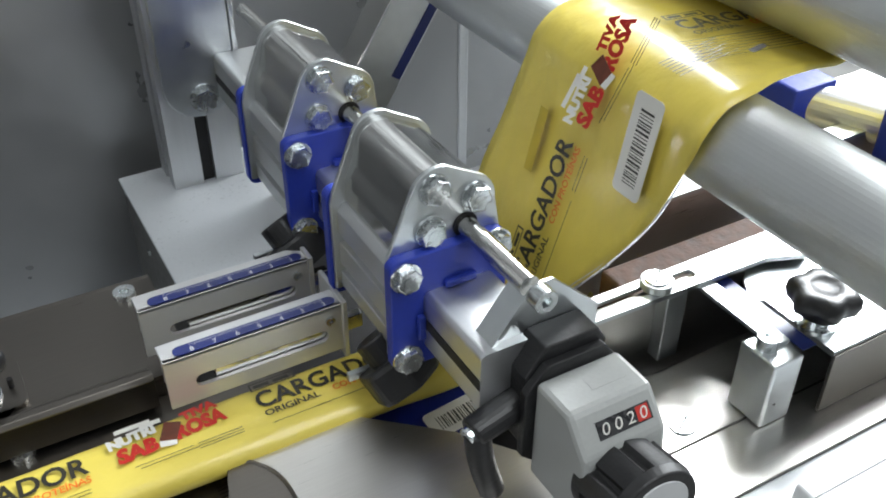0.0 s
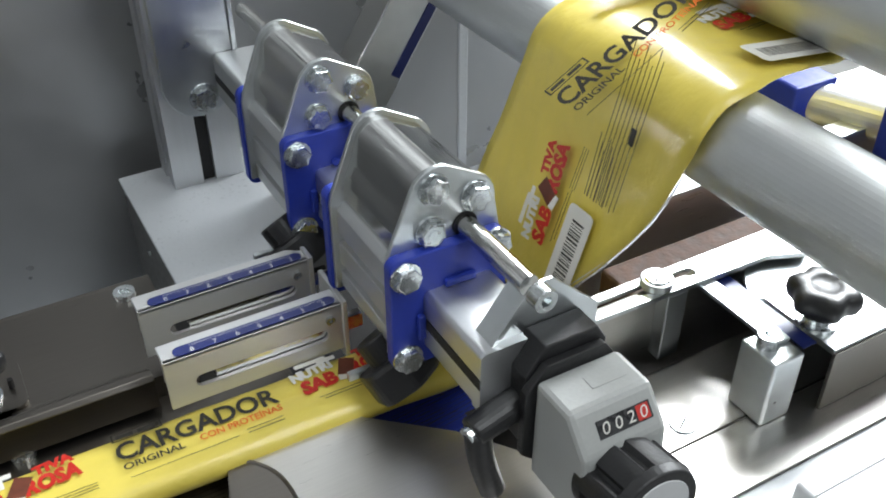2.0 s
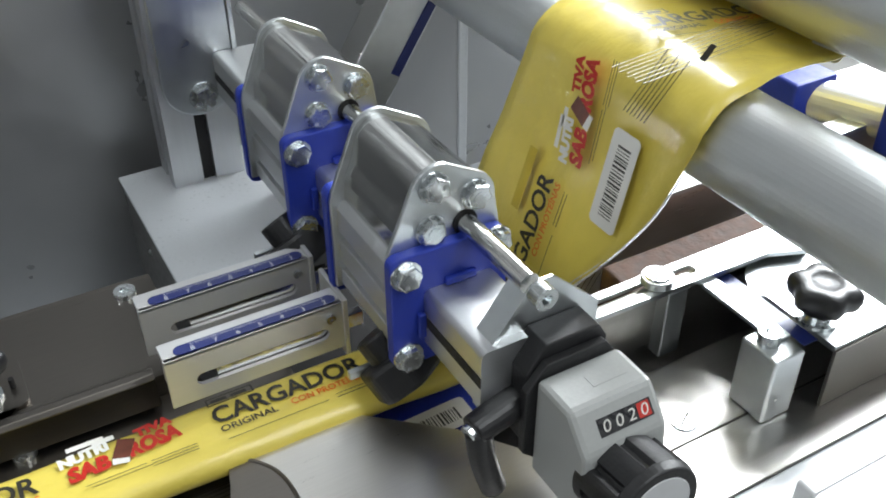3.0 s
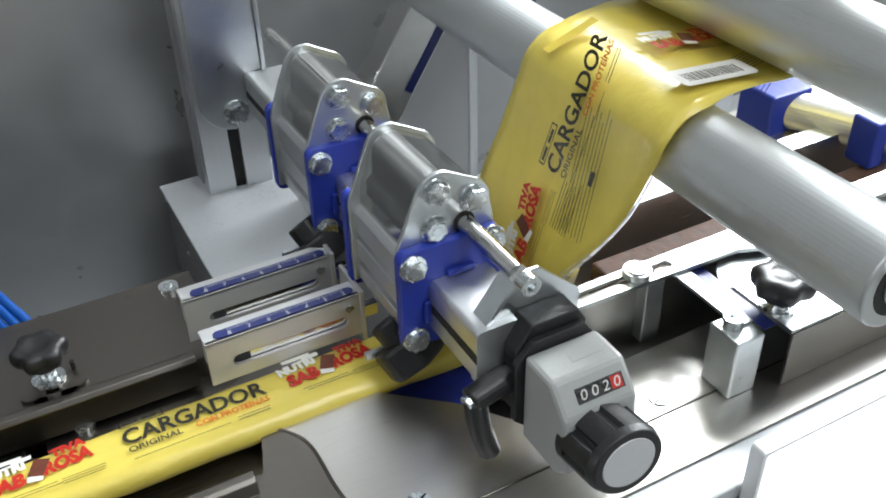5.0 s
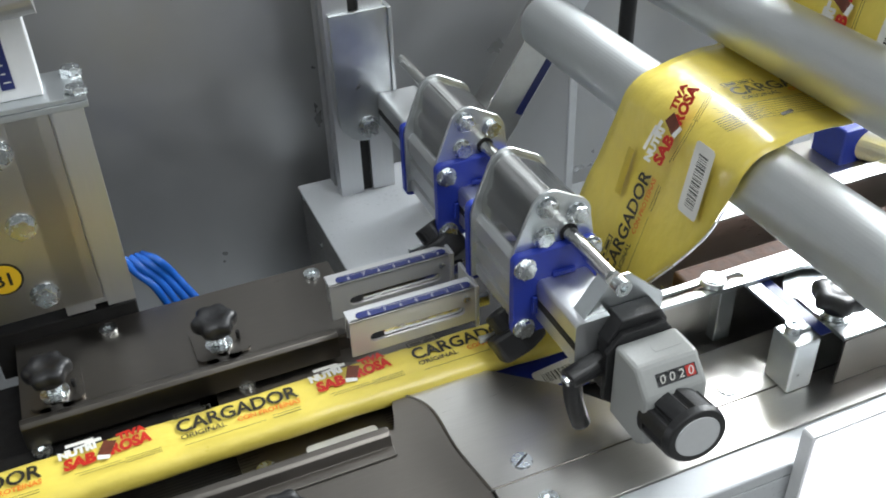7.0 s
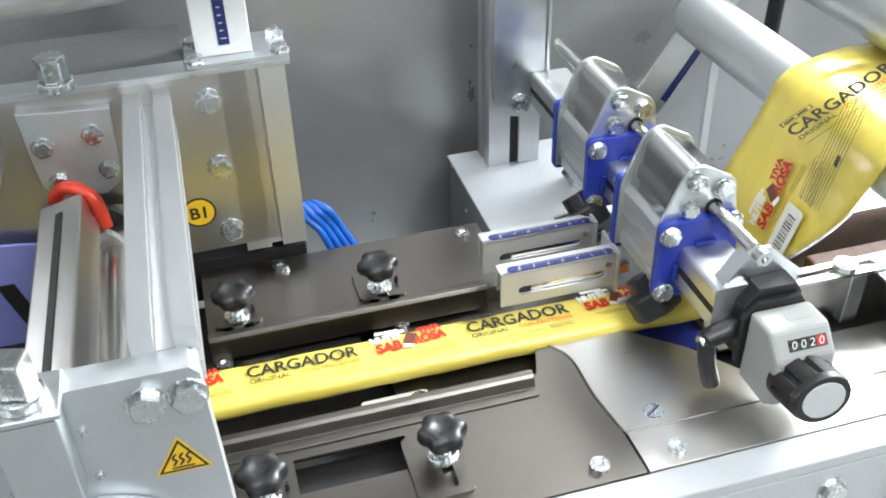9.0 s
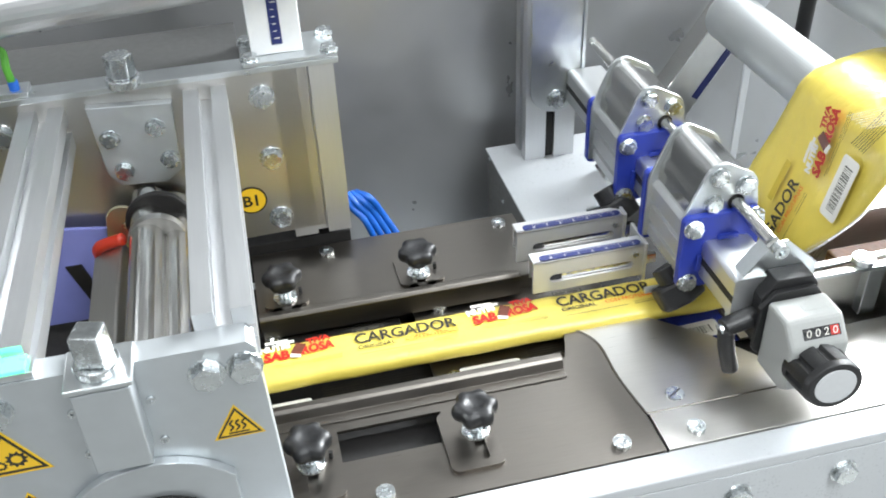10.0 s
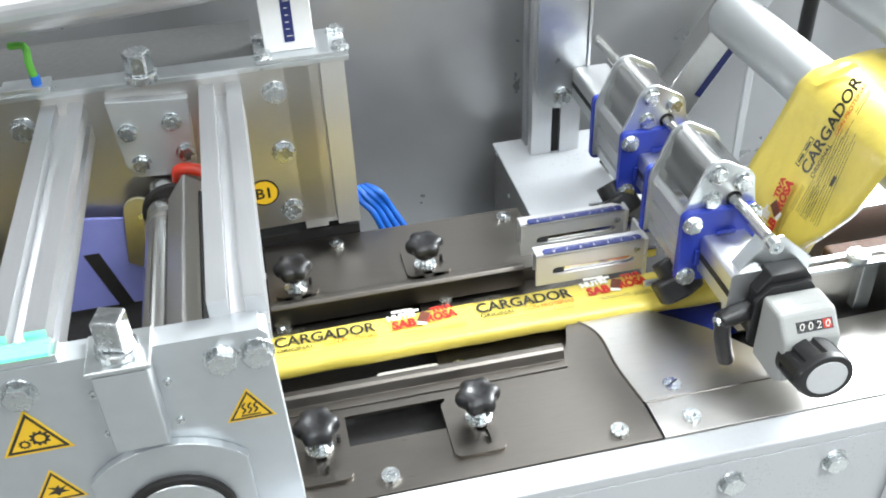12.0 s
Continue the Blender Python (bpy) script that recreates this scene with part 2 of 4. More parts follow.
def bolt_mesh(af=1.0, washer=0.68, head=0.42):
    """A flanged hexagon head, its axis along +z, seated at z = 0."""
    bm = bmesh.new()
    cyl((0, 0, 0), (0, 0, 0.10), washer, 20, washer * 0.97, bm)
    hexa = [(af / 2 / math.cos(math.pi / 6) * math.cos(math.pi / 3 * k + .3), af / 2 / math.cos(math.pi / 6) * math.sin(math.pi / 3 * k + .3)) for k in range(6)]
    sub = prism(hexa, "z", 0.10, head)
    tmp = bpy.data.meshes.new("t")
    bmesh.ops.bevel(sub, geom=[e for e in sub.edges if abs(e.verts[0].co.z - head) < 1e-4 and abs(e.verts[1].co.z - head) < 1e-4], offset=0.07, segments=2, profile=0.6, affect="EDGES")
    sub.to_mesh(tmp)
    bm.from_mesh(tmp)
    bpy.data.meshes.remove(tmp)
    cyl((0, 0, head - 0.005), (0, 0, head + 0.012), af * 0.27, 16, None, bm)
    for v in bm.verts:
        v.co *= CM
    me = bpy.data.meshes.new("bolt")
    bmesh.ops.recalc_face_normals(bm, faces=bm.faces)
    bm.to_mesh(me)
    bm.free()
    me.materials.append(M_BOLT)
    return me


def socket_mesh(r=0.55, h=0.3, hexr=0.26, slot=False):
    """A cap or slotted screw head along +z."""
    bm = bmesh.new()
    if slot:
        cyl((0, 0, 0), (0, 0, h), r, 24, r * 0.9, bm)
        box(-r * .85, r * .85, -0.05, 0.05, h - 0.02, h + 0.006, 0, bm)
        dark = [f for f in bm.faces if all(v.co.z > h - 0.03 and abs(v.co.y) <= 0.0501 for v in f.verts)]
    else:
        ring = [(r * math.cos(2 * math.pi * k / 24), r * math.sin(2 * math.pi * k / 24)) for k in range(24)]
        hexa = [(hexr * math.cos(math.pi / 3 * k), hexr * math.sin(math.pi / 3 * k)) for k in range(6)]
        prism(ring, "z", 0, h, 0, bm, holes=[hexa])
        cyl((0, 0, 0), (0, 0, h * 0.5), hexr * 1.05, 12, None, bm)
        dark = []
    for f in dark:
        f.material_index = 1
    for v in bm.verts:
        v.co *= CM
    me = bpy.data.meshes.new("screw")
    bmesh.ops.recalc_face_normals(bm, faces=bm.faces)
    bm.to_mesh(me)
    bm.free()
    me.materials.append(M_BOLT)
    me.materials.append(M_DARK)
    return me


BOLT = bolt_mesh()
BOLT_L = bolt_mesh(1.3, 0.9, 0.55)
SCREW = socket_mesh()
SCREW_CAP = socket_mesh(0.48, 0.6, 0.24)
SCREW_SLOT = socket_mesh(0.62, 0.10, slot=True)
SCREW_SMALL = socket_mesh(0.22, 0.14, 0.1)
TO = {"-y": pose(0, 0, 0, 90, 0, 0), "+z": Matrix.Identity(4), "-x": pose(0, 0, 0, 0, -90, 0), "+x": pose(0, 0, 0, 0, 90, 0), "+y": pose(0, 0, 0, -90, 0, 0)}


def fasten(me, x, y, z, facing, parent, name="bolt", spin=0):
    return place_mesh(name, me, None, parent, Matrix.Translation((x, y, z)) @ TO[facing] @ pose(0, 0, 0, 0, 0, spin))


# ---- the hall round the machine ----
structure("floor", box(-300, 350, -300, 300, -97, -95), M_FLOOR, "grey sealed concrete hall floor", "floor")
structure("ceiling", box(-300, 350, -300, 300, 230, 235), M_HALL, "pale plain hall ceiling", "ceiling")
for nm, b in (("wall_south", (-300, 350, -305, -300)), ("wall_north", (-300, 350, 300, 305)), ("wall_west", (-305, -300, -300, 300)), ("wall_east", (350, 355, -300, 300))):
    structure(nm, box(b[0], b[1], b[2], b[3], -95, 230), M_HALL, "pale painted hall wall", "wall")

Y0 = -0.3                # the film's centre line across the table

# ---- machine body ----
structure("machine_body", box(-130, 80, -15.4, 33, -94.8, -13), M_PANEL, "light grey enamelled machine cabinet under the table", "machine body")
structure("front_panel", prism([(-130, -13), (18.3, -13), (80, -13), (80, -0.97), (-130, -0.97)], "y", -15.4, -14.9, 0.05), M_PANEL, "light grey enamelled front panel below the steel table", "panel")
structure("panel_lip", box(-130, 80, -15.4, -13.43, -0.95, -0.06, 0.14), M_PANEL, "bent upper edge of the grey front panel", "panel")
structure("back_wall", box(-130, 44.0, 28.5, 28.9, -13, 45), M_WALL, "dull grey steel rear enclosure wall", "wall")
structure("back_wall_right", box(44.0, 120, 32, 32.4, -13, 27), M_WALL, "dull grey steel rear enclosure wall", "wall")
structure("wall_return", box(44.0, 44.8, 28.3, 32.4, -13, 27, 0.1), M_PANEL, "folded edge between two rear enclosure walls", "wall")
# Bed coloured dark so that the openings above it look shaded.
structure("machine_bed", box(-130, 80, -13.2, 12.4, -3.4, -3.0), M_DARK, "bed under the film channel, shade put into its dark colour", "machine bed")


def table_sheets():
    # rear and front sheets with the film channel between them
    t = thing("table", 5, 0, -0.3, "brushed stainless steel work table with a film channel", "table", kind="structure")
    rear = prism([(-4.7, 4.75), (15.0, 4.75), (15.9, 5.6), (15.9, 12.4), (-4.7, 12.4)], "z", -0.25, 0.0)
    part("rear_sheet", rear, M_STEEL_DIM, t)
    part("rear_flange", box(-4.7, 15.9, 12.4, 12.65, -2.5, 0.0, 0.05), M_STEEL_DIM, t)
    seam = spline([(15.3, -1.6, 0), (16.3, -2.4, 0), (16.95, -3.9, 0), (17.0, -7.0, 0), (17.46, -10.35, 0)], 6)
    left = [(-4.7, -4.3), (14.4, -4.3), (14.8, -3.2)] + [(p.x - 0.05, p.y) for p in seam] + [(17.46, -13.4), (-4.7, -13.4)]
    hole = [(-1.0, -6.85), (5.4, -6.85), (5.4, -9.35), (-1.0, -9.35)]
    part("front_sheet", prism(left, "z", -0.25, 0.0, holes=[hole]), M_STEEL_DIM, t)
    # Dark sheet below the opening; the shade down there is its colour.
    part("slot_floor_shade", box(-2, 6.5, -10.2, -6.3, -1.6, -1.4), M_DARK, t)
    right = [(p.x + 0.05, p.y) for p in seam] + [(66, -10.35), (66, -6.0), (29.5, -6.4), (27.0, -8.4), (24.3, -4.9), (20.2, -1.3), (16.2, -1.5)]
    part("infeed_sheet", prism(right, "z", -0.25, 0.02), M_STEEL_GLARE, t)
    part("front_strip", box(17.6, 66, -13.4, -10.43, -0.25, 0.0, 0.04), M_STEEL_GLARE, t)
    part("seam_bead", tube([(p.x, p.y, 0.0) for p in seam], 0.09, 8), M_STEEL_DIM, t)
    part("wire_edge", tube([(17.5, -10.38, 0.0), (40, -10.38, 0.0), (66, -10.38, 0.0)], 0.05, 6), M_STEEL_DIM, t)
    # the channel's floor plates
    part("channel_plate", box(6.0, 20, -4.2, 4.7, -1.4, -1.2), M_STEEL_DIM, t)
    part("channel_side", box(-4.7, 16, 4.75, 5.0, -2.8, -0.27), M_STEEL_DIM, t)
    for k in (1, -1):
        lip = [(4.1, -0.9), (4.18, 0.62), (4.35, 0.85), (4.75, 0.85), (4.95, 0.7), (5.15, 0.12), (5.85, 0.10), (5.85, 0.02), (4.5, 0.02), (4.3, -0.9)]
        part("guide_lip", prism([(Y0 + k * y, z) for y, z in lip], "x", -4.7, 13.9, 0.04), M_STEEL_DIM, t)
    for x, y, me in ((15.1, -12.3, SCREW), (19.8, -12.3, SCREW), (1.0, -12.3, SCREW), (0.9, 11.4, SCREW), (14.4, 11.4, SCREW)):
        fasten(me, x, y, 0.0, "+z", t, "screw")
    for x, y in ((19.8, -9.3), (33.0, -9.4)):
        fasten(SCREW_SLOT, x, y, 0.02, "+z", t, "screw", 30)
    fasten(SCREW_SLOT, 7.3, -3.0, -1.2, "+z", t, "screw", 20)
    fasten(SCREW, 7.9, 4.1, -1.2, "+z", t, "screw", 20)
    fasten(SCREW, -4.0, 3.6, -1.2, "+z", t, "screw", 20)
    return t


table_sheets()
belt = thing("conveyor_belt", 0, -1, -2.6, "black rubber conveyor belt in the film channel", "belt")
part("belt", box(-60, 6.5, -3.9, 4.2, -2.6, -2.3, 0.1), M_DARK, belt)
part("belt_side", box(-60, 5.0, 2.6, 4.4, -2.2, -1.5, 0.1), M_DARK, belt, "dark edge strip of the belt")
for x, z in ((21.3, -2.8), (28.2, -2.8), (44, -2.8)):
    b = thing("panel_bolt", x, -15.4, z, "zinc hexagon bolt in the grey front panel", "bolt", "panel bolts")
    fasten(BOLT_L, x, -15.4, z, "-y", b)


# ---- star knobs with their clamp plates ----
def knob_head(parent, x, y, z, r=1.3, h=1.4):
    bm = bmesh.new()
    n = 60
    rows = [(0.55, 0.0), (0.62, 0.35), (0.94, 0.55), (1.0, 0.85), (0.98, 1.2), (0.84, 1.42), (0.45, 1.46), (0.40, 1.40)]
    rings = []
    for f, zz in rows:
        ring = []
        for k in range(n):
            a = 2 * math.pi * k / n
            lobe = 1 + (0.10 * math.cos(6 * a) if f > 0.8 else 0.03 * math.cos(6 * a))
            ring.append(bm.verts.new((x + r * f * lobe * math.cos(a), y + r * f * lobe * math.sin(a), z + zz * h / 1.45)))
        rings.append(ring)
    for i in range(len(rings) - 1):
        for k in range(n):
            bm.faces.new((rings[i][k], rings[i][(k + 1) % n], rings[i + 1][(k + 1) % n], rings[i + 1][k]))
    bm.faces.new(rings[0][::-1])
    bm.faces.new(rings[-1])
    return part("knob", bm, M_BLACK, parent, smooth=True)


def star_knob(x, y, plate, label):
    t = thing("star_knob", x, y, 0.0, label, "knob", "star knobs on the table")
    px, qx, py, qy = plate
    slot = rounded(x - 0.32, x + 0.32, y - 2.3, y + 0.4, 0.31)
    part("clamp_plate", prism(rounded(px, qx, py, qy, 0.5), "z", 0.0, 0.26, 0.04, holes=[slot]), M_STEEL_DIM, t, "slotted steel clamp plate")
    part("washer", cyl((x, y, 0.22), (x, y, 0.42), 0.85, 24, None, None, 0.05), M_BOLT, t)
    part("stud", cyl((x, y, 0.4), (x, y, 1.3), 0.42, 20, 0.62), M_BOLT, t, "threaded zinc stud")
    knob_head(t, x, y, 1.2)
    part("stop_pin", cyl((qx - 0.5, y + 0.2, 0.2), (qx - 0.5, y + 0.2, 0.75), 0.13, 10), M_DARK, t)
    return t


star_knob(7.05, -9.2, (5.0, 8.2, -12.0, -7.3), "black star knob on a slotted steel plate at the front guide")
star_knob(-2.8, -9.2, (-4.2, -1.1, -12.0, -7.3), "black star knob on a slotted plate beside the sealing unit")
star_knob(7.05, 6.8, (5.5, 8.8, 5.6, 9.2), "black star knob on the rear steel sheet")
star_knob(-2.7, 6.6, (-4.2, -1.1, 5.6, 9.0), "black star knob at the dark end of the rear sheet")

# ---- rear post on its white box ----
b = thing("post_base", 22, 20, -2, "grey enamelled base box behind the table, sides darkened as shade", "machine base")
# Sides take a darker grey than the lid for the shade on them.
part("box_side_shaded", box(17.5, 29, 13.2, 25.6, -12.9, -1.9, 0.08), M_COVER_SHADE, b)
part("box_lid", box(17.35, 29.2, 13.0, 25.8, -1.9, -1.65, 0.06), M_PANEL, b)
fasten(SCREW_SMALL, 17.5, 24.8, -2.3, "-x", b, "screw")
fasten(SCREW_SMALL, 17.5, 20.5, -4.2, "-x", b, "screw")


def profile_outline(w, d, s=0.8, g=0.5):
    """A slotted square extrusion; slots in the two x faces and two y faces."""
    hw, hd = w / 2, d / 2
    return [(-hw, -hd), (-s / 2, -hd), (-s / 2, -hd + g), (s / 2, -hd + g), (s / 2, -hd), (hw, -hd), (hw, -s / 2), (hw - g, -s / 2), (hw - g, s / 2), (hw, s / 2),
            (hw, hd), (s / 2, hd), (s / 2, hd - g), (-s / 2, hd - g), (-s / 2, hd), (-hw, hd), (-hw, s / 2), (-hw + g, s / 2), (-hw + g, -s / 2), (-hw, -s / 2)]


post = thing("support_post", 22.4, 24.2, -1.65, "slotted aluminium post carrying the cross rail", "post")
part("profile", prism([(22.4 + x, 24.1 + y) for x, y in profile_outline(4.5, 3.0)], "z", -1.65, 45), M_ALU_Z, post)
# Added strip that darkens the slot; its colour is the slot's shade.
part("slot_shade", box(22.02, 22.78, 22.85, 23.1, -1.6, 45), M_DARK, post, "added dark strip for the slot's shade")
part("clamp_bracket", prism(arc(22.6, 5.3, 2.2, 180, 360, 12) + [(24.8, 13.5), (20.4, 13.5)], "y", 22.2, 22.58, 0.06), M_ZINC, post, "rounded zinc clamp bracket")
part("clamp_side", box(24.8, 25.1, 22.0, 25.4, 2.5, 13.5, 0.05), M_ZINC, post)
fasten(BOLT_L, 22.75, 22.2, 4.3, "-y", post)

# ---- cross rail with two carriages, threaded spindle and position indicator ----
RX, RZ = 25.2, 5.45
rail = thing("cross_rail", RX, 5, 3.4, "grey anodised square cross rail", "rail")
part("tube", prism([(RX + x, RZ + z) for x, z in rounded(-1.6, 1.6, -1.45, 1.45, 0.3)], "y", -7.8, 22.15), M_ALU, rail)
# Groove is only a dark strip on the flat side, its shade as colour.
part("rail_groove_shade", box(RX - 1.63, RX - 1.59, -7.8, 22.1, RZ - 0.25, RZ + 0.25), M_DARK, rail)
SX, SZ = 25.75, 9.15      # the spindle above the rail
spindle = thing("spindle", SX, 5, SZ, "polished steel adjusting spindle above the rail", "spindle")
part("rod", cyl((SX, -7.5, SZ), (SX, 22.15, SZ), 0.42, 28), M_CHROME, spindle, smooth=False)
fasten(SCREW_CAP, SX, -8.0, SZ, "-y", spindle, "socket_screw")


def carriage(y, label):
    t = thing("rail_carriage", RX, y, 3.3, label, "carriage", "rail carriages")
    L = 6.5
    # blue end plates round the rail, the front one with slide pads
    for k, y0 in enumerate((y, y + L - 0.55)):
        shape = rounded(22.15, 27.45, 3.25, 8.75, 0.45)
        ep = part("end_plate", prism(shape, "y", y0, y0 + 0.55, 0.06), M_BLUE, t, "blue plastic end plate")
        if k == 0:
            part("slide_pad", box(24.5, 25.9, y0 - 0.25, y0, 6.92, 7.25, 0.06), M_BLUE, ep)
            part("slide_pad", box(23.25, 23.58, y0 - 0.25, y0, 4.7, 5.9, 0.06), M_BLUE, ep)
    # zinc cheeks with a rounded top
    for k, y0 in enumerate((y + 0.55, y + L - 0.80)):
        cheek = arc(25.85, 10.05, 1.3, -5, 70, 6) + arc(24.6, 10.8, 1.25, 75, 160, 8) + [(22.35, 8.6), (22.25, 8.2), (22.25, 3.7), (27.35, 3.7), (27.5, 7.9)]
        part("cheek", prism(cheek, "y", y0, y0 + 0.25, 0.05), M_ZINC, t, "zinc cheek plate with a rounded top")
    # body: grooved lower block and rounded upper block
    low = [(22.5, 3.85), (22.5, 4.65), (22.78, 4.65), (22.78, 5.1), (22.5, 5.1), (22.5, 6.25), (22.78, 6.25), (22.78, 6.7), (22.5, 6.7), (22.5, 7.85),
           (22.8, 8.2), (27.1, 8.2), (27.25, 8.0), (27.25, 3.85)]
    part("body", prism(low, "y", y + 0.8, y + L - 0.8, 0.05), M_ALU, t, "grooved aluminium body")
    top = arc(25.8, 10.0, 1.15, 0, 70, 14) + arc(24.6, 10.7, 1.1, 75, 160, 16) + [(23.3, 10.0), (23.05, 9.5), (22.95, 9.1), (22.9, 8.21), (27.1, 8.21)]
    part("upper_body", prism(top, "y", y + 0.8, y + L - 0.8), M_HOUSING, t, "bright rounded upper housing")
    for x, z, yy in ((22.81, 7.95, y), (22.81, 3.8, y), (26.9, 8.2, y)):
        fasten(BOLT, x, yy, z, "-y", t, spin=random.uniform(0, 60))
    for x, z in ((24.37, 11.15), (26.2, 10.3), (24.19, 9.3)):
        fasten(BOLT, x, y + 0.55, z, "-y", t, spin=random.uniform(0, 60))
    # Thin dark disc on the uncut cheek, coloured as the hole's shade.
    part("spindle_hole_shade", cyl((SX, y + 0.50, SZ), (SX, y + 0.56, SZ), 0.55, 24), M_DARK, t)
    fasten(BOLT, 22.81, y + L, 7.9, "+y", t)
    return t


carriage(-3.5, "aluminium rail carriage with blue end plates and zinc cheeks")
carriage(7.2, "rear aluminium rail carriage with blue end plates")


# ---- slotted scale brackets hanging from the carriages ----
RULE_DIGITS = [text_mesh(str(8 - k), 0.55, 0, "CENTER") for k in range(7)]


def scale_bracket(y, label):
    t = thing("scale_bracket", 18.5, y, 1.0, label, "bracket", "scale brackets")
    x0, x1, z0, z1 = 14.05, 22.2, 0.8, 3.4
    slot = rounded(x0 + 1.2, x1 - 0.8, z0 + 0.75, z0 + 1.4, 0.32)
    part("front_web", prism([(x0, z0), (x1, z0), (x1, z1), (x0, z1)], "y", y, y + 0.2, holes=[slot]), M_ALU_X, t)
    part("top_flange", box(x0, x1, y, y + 1.25, z1 - 0.18, z1 + 0.0, 0.05), M_ALU_X, t)
    part("rear_web", box(x0 + 0.1, x1 - 2, y + 1.1, y + 1.25, z0 + 0.6, z1 - 0.19), M_ALU_X, t)
    part("end_tab", box(x1 - 0.1, x1 + 0.12, y - 0.15, y + 2.6, z0 - 0.5, z1 + 0.15, 0.04), M_ALU_X, t)
    part("slide_bar", box(x1 - 6, x1 + 1, y + 0.25, y + 0.7, z0 + 0.7, z0 + 1.45, 0.03), M_CHROME, t)
    sc = part("scale", prism(rounded(x0 + 0.55, x1 - 0.25, y + 0.15, y + 0.75, 0.29), "z", z1 + 0.002, z1 + 0.04), M_RULER, t, "dark blue centimetre scale")
    ticks = bmesh.new()
    for k in range(61):
        xx = x0 + 1.35 + k * 0.1
        box(xx - 0.012, xx + 0.012, y + 0.15 + 0.42, y + 0.15 + (0.52 if k % 5 else 0.56), z1 + 0.041, z1 + 0.045, 0, ticks)
    tagged(part("tick_row", ticks, M_WHITE, sc), kind="stuff")
    for k in range(7):
        place_mesh("numeral", RULE_DIGITS[k], M_WHITE, sc, Matrix.Translation((x0 + 1.35 + k, y + 0.2, z1 + 0.046)) @ Matrix.Diagonal((0.72, 0.72, 1, 1)))
    fasten(SCREW_SMALL, x1 - 0.7, y, z0 + 1.9, "-y", t, "screw")
    return t


scale_bracket(1.5, "slotted zinc bracket with a blue centimetre scale")
scale_bracket(5.3, "slotted zinc bracket with a blue scale beside the rear sheet")


def hanging_knob(x, y, z, label):
    t = thing("clamp_knob", x, y, z, label, "knob", "clamp knobs under the carriages")
    part("boss", cyl((x - 0.6, y + 0.6, z + 1.6), (x - 0.1, y - 0.3, z + 0.6), 0.95, 24, None, None, 0.1), M_BLACK, t)
    bm = bmesh.new()
    m, _ = axis_matrix((x - 0.2, y - 0.1, z + 0.7), (x + 0.3, y - 0.9, z - 0.3))
    outline = [(1.6 * (1 + 0.04 * math.cos(6 * a)) * math.cos(a), 1.6 * (1 + 0.04 * math.cos(6 * a)) * math.sin(a)) for a in (2 * math.pi * k / 48 for k in range(48))]
    prism(outline, "z", -0.85, 0.85, 0.25, bm)
    bm.transform(m)
    part("star_grip", bm, M_BLACK, t)
    part("tongue", box(x - 2.0, x - 0.5, y + 0.2, y + 0.5, z - 0.2, z + 0.2, 0.05), M_ZINC, t)
    return t


hanging_knob(23.0, -1.7, 1.8, "black star grip under the front carriage")
hanging_knob(22.4, 7.9, 2.2, "black star grip under the rear carriage")
fold = thing("folding_box", 27, -1, -1, "zinc folding box round the film tube", "folding box")
part("blue_base", box(22.0, 30, -3.6, 3.2, -2.4, -1.6, 0.1), M_BLUE, fold, "blue plastic base")
part("side_plate", prism([(25.5, -1.2), (33, -1.2), (32.0, 4.6), (28.8, 4.8), (27.0, 1.6)], "y", 3.6, 3.8), M_ZINC, fold)
part("front_plate", prism([(28.0, -1.2), (33, -1.2), (30.9, 3.4), (29.5, 3.2)], "y", -4.6, -4.45), M_ZINC, fold)
part("bridge", box(27, 33.5, -4.4, 2.3, -1.55, -1.35), M_STEEL_DIM, fold)


IX = 26.25


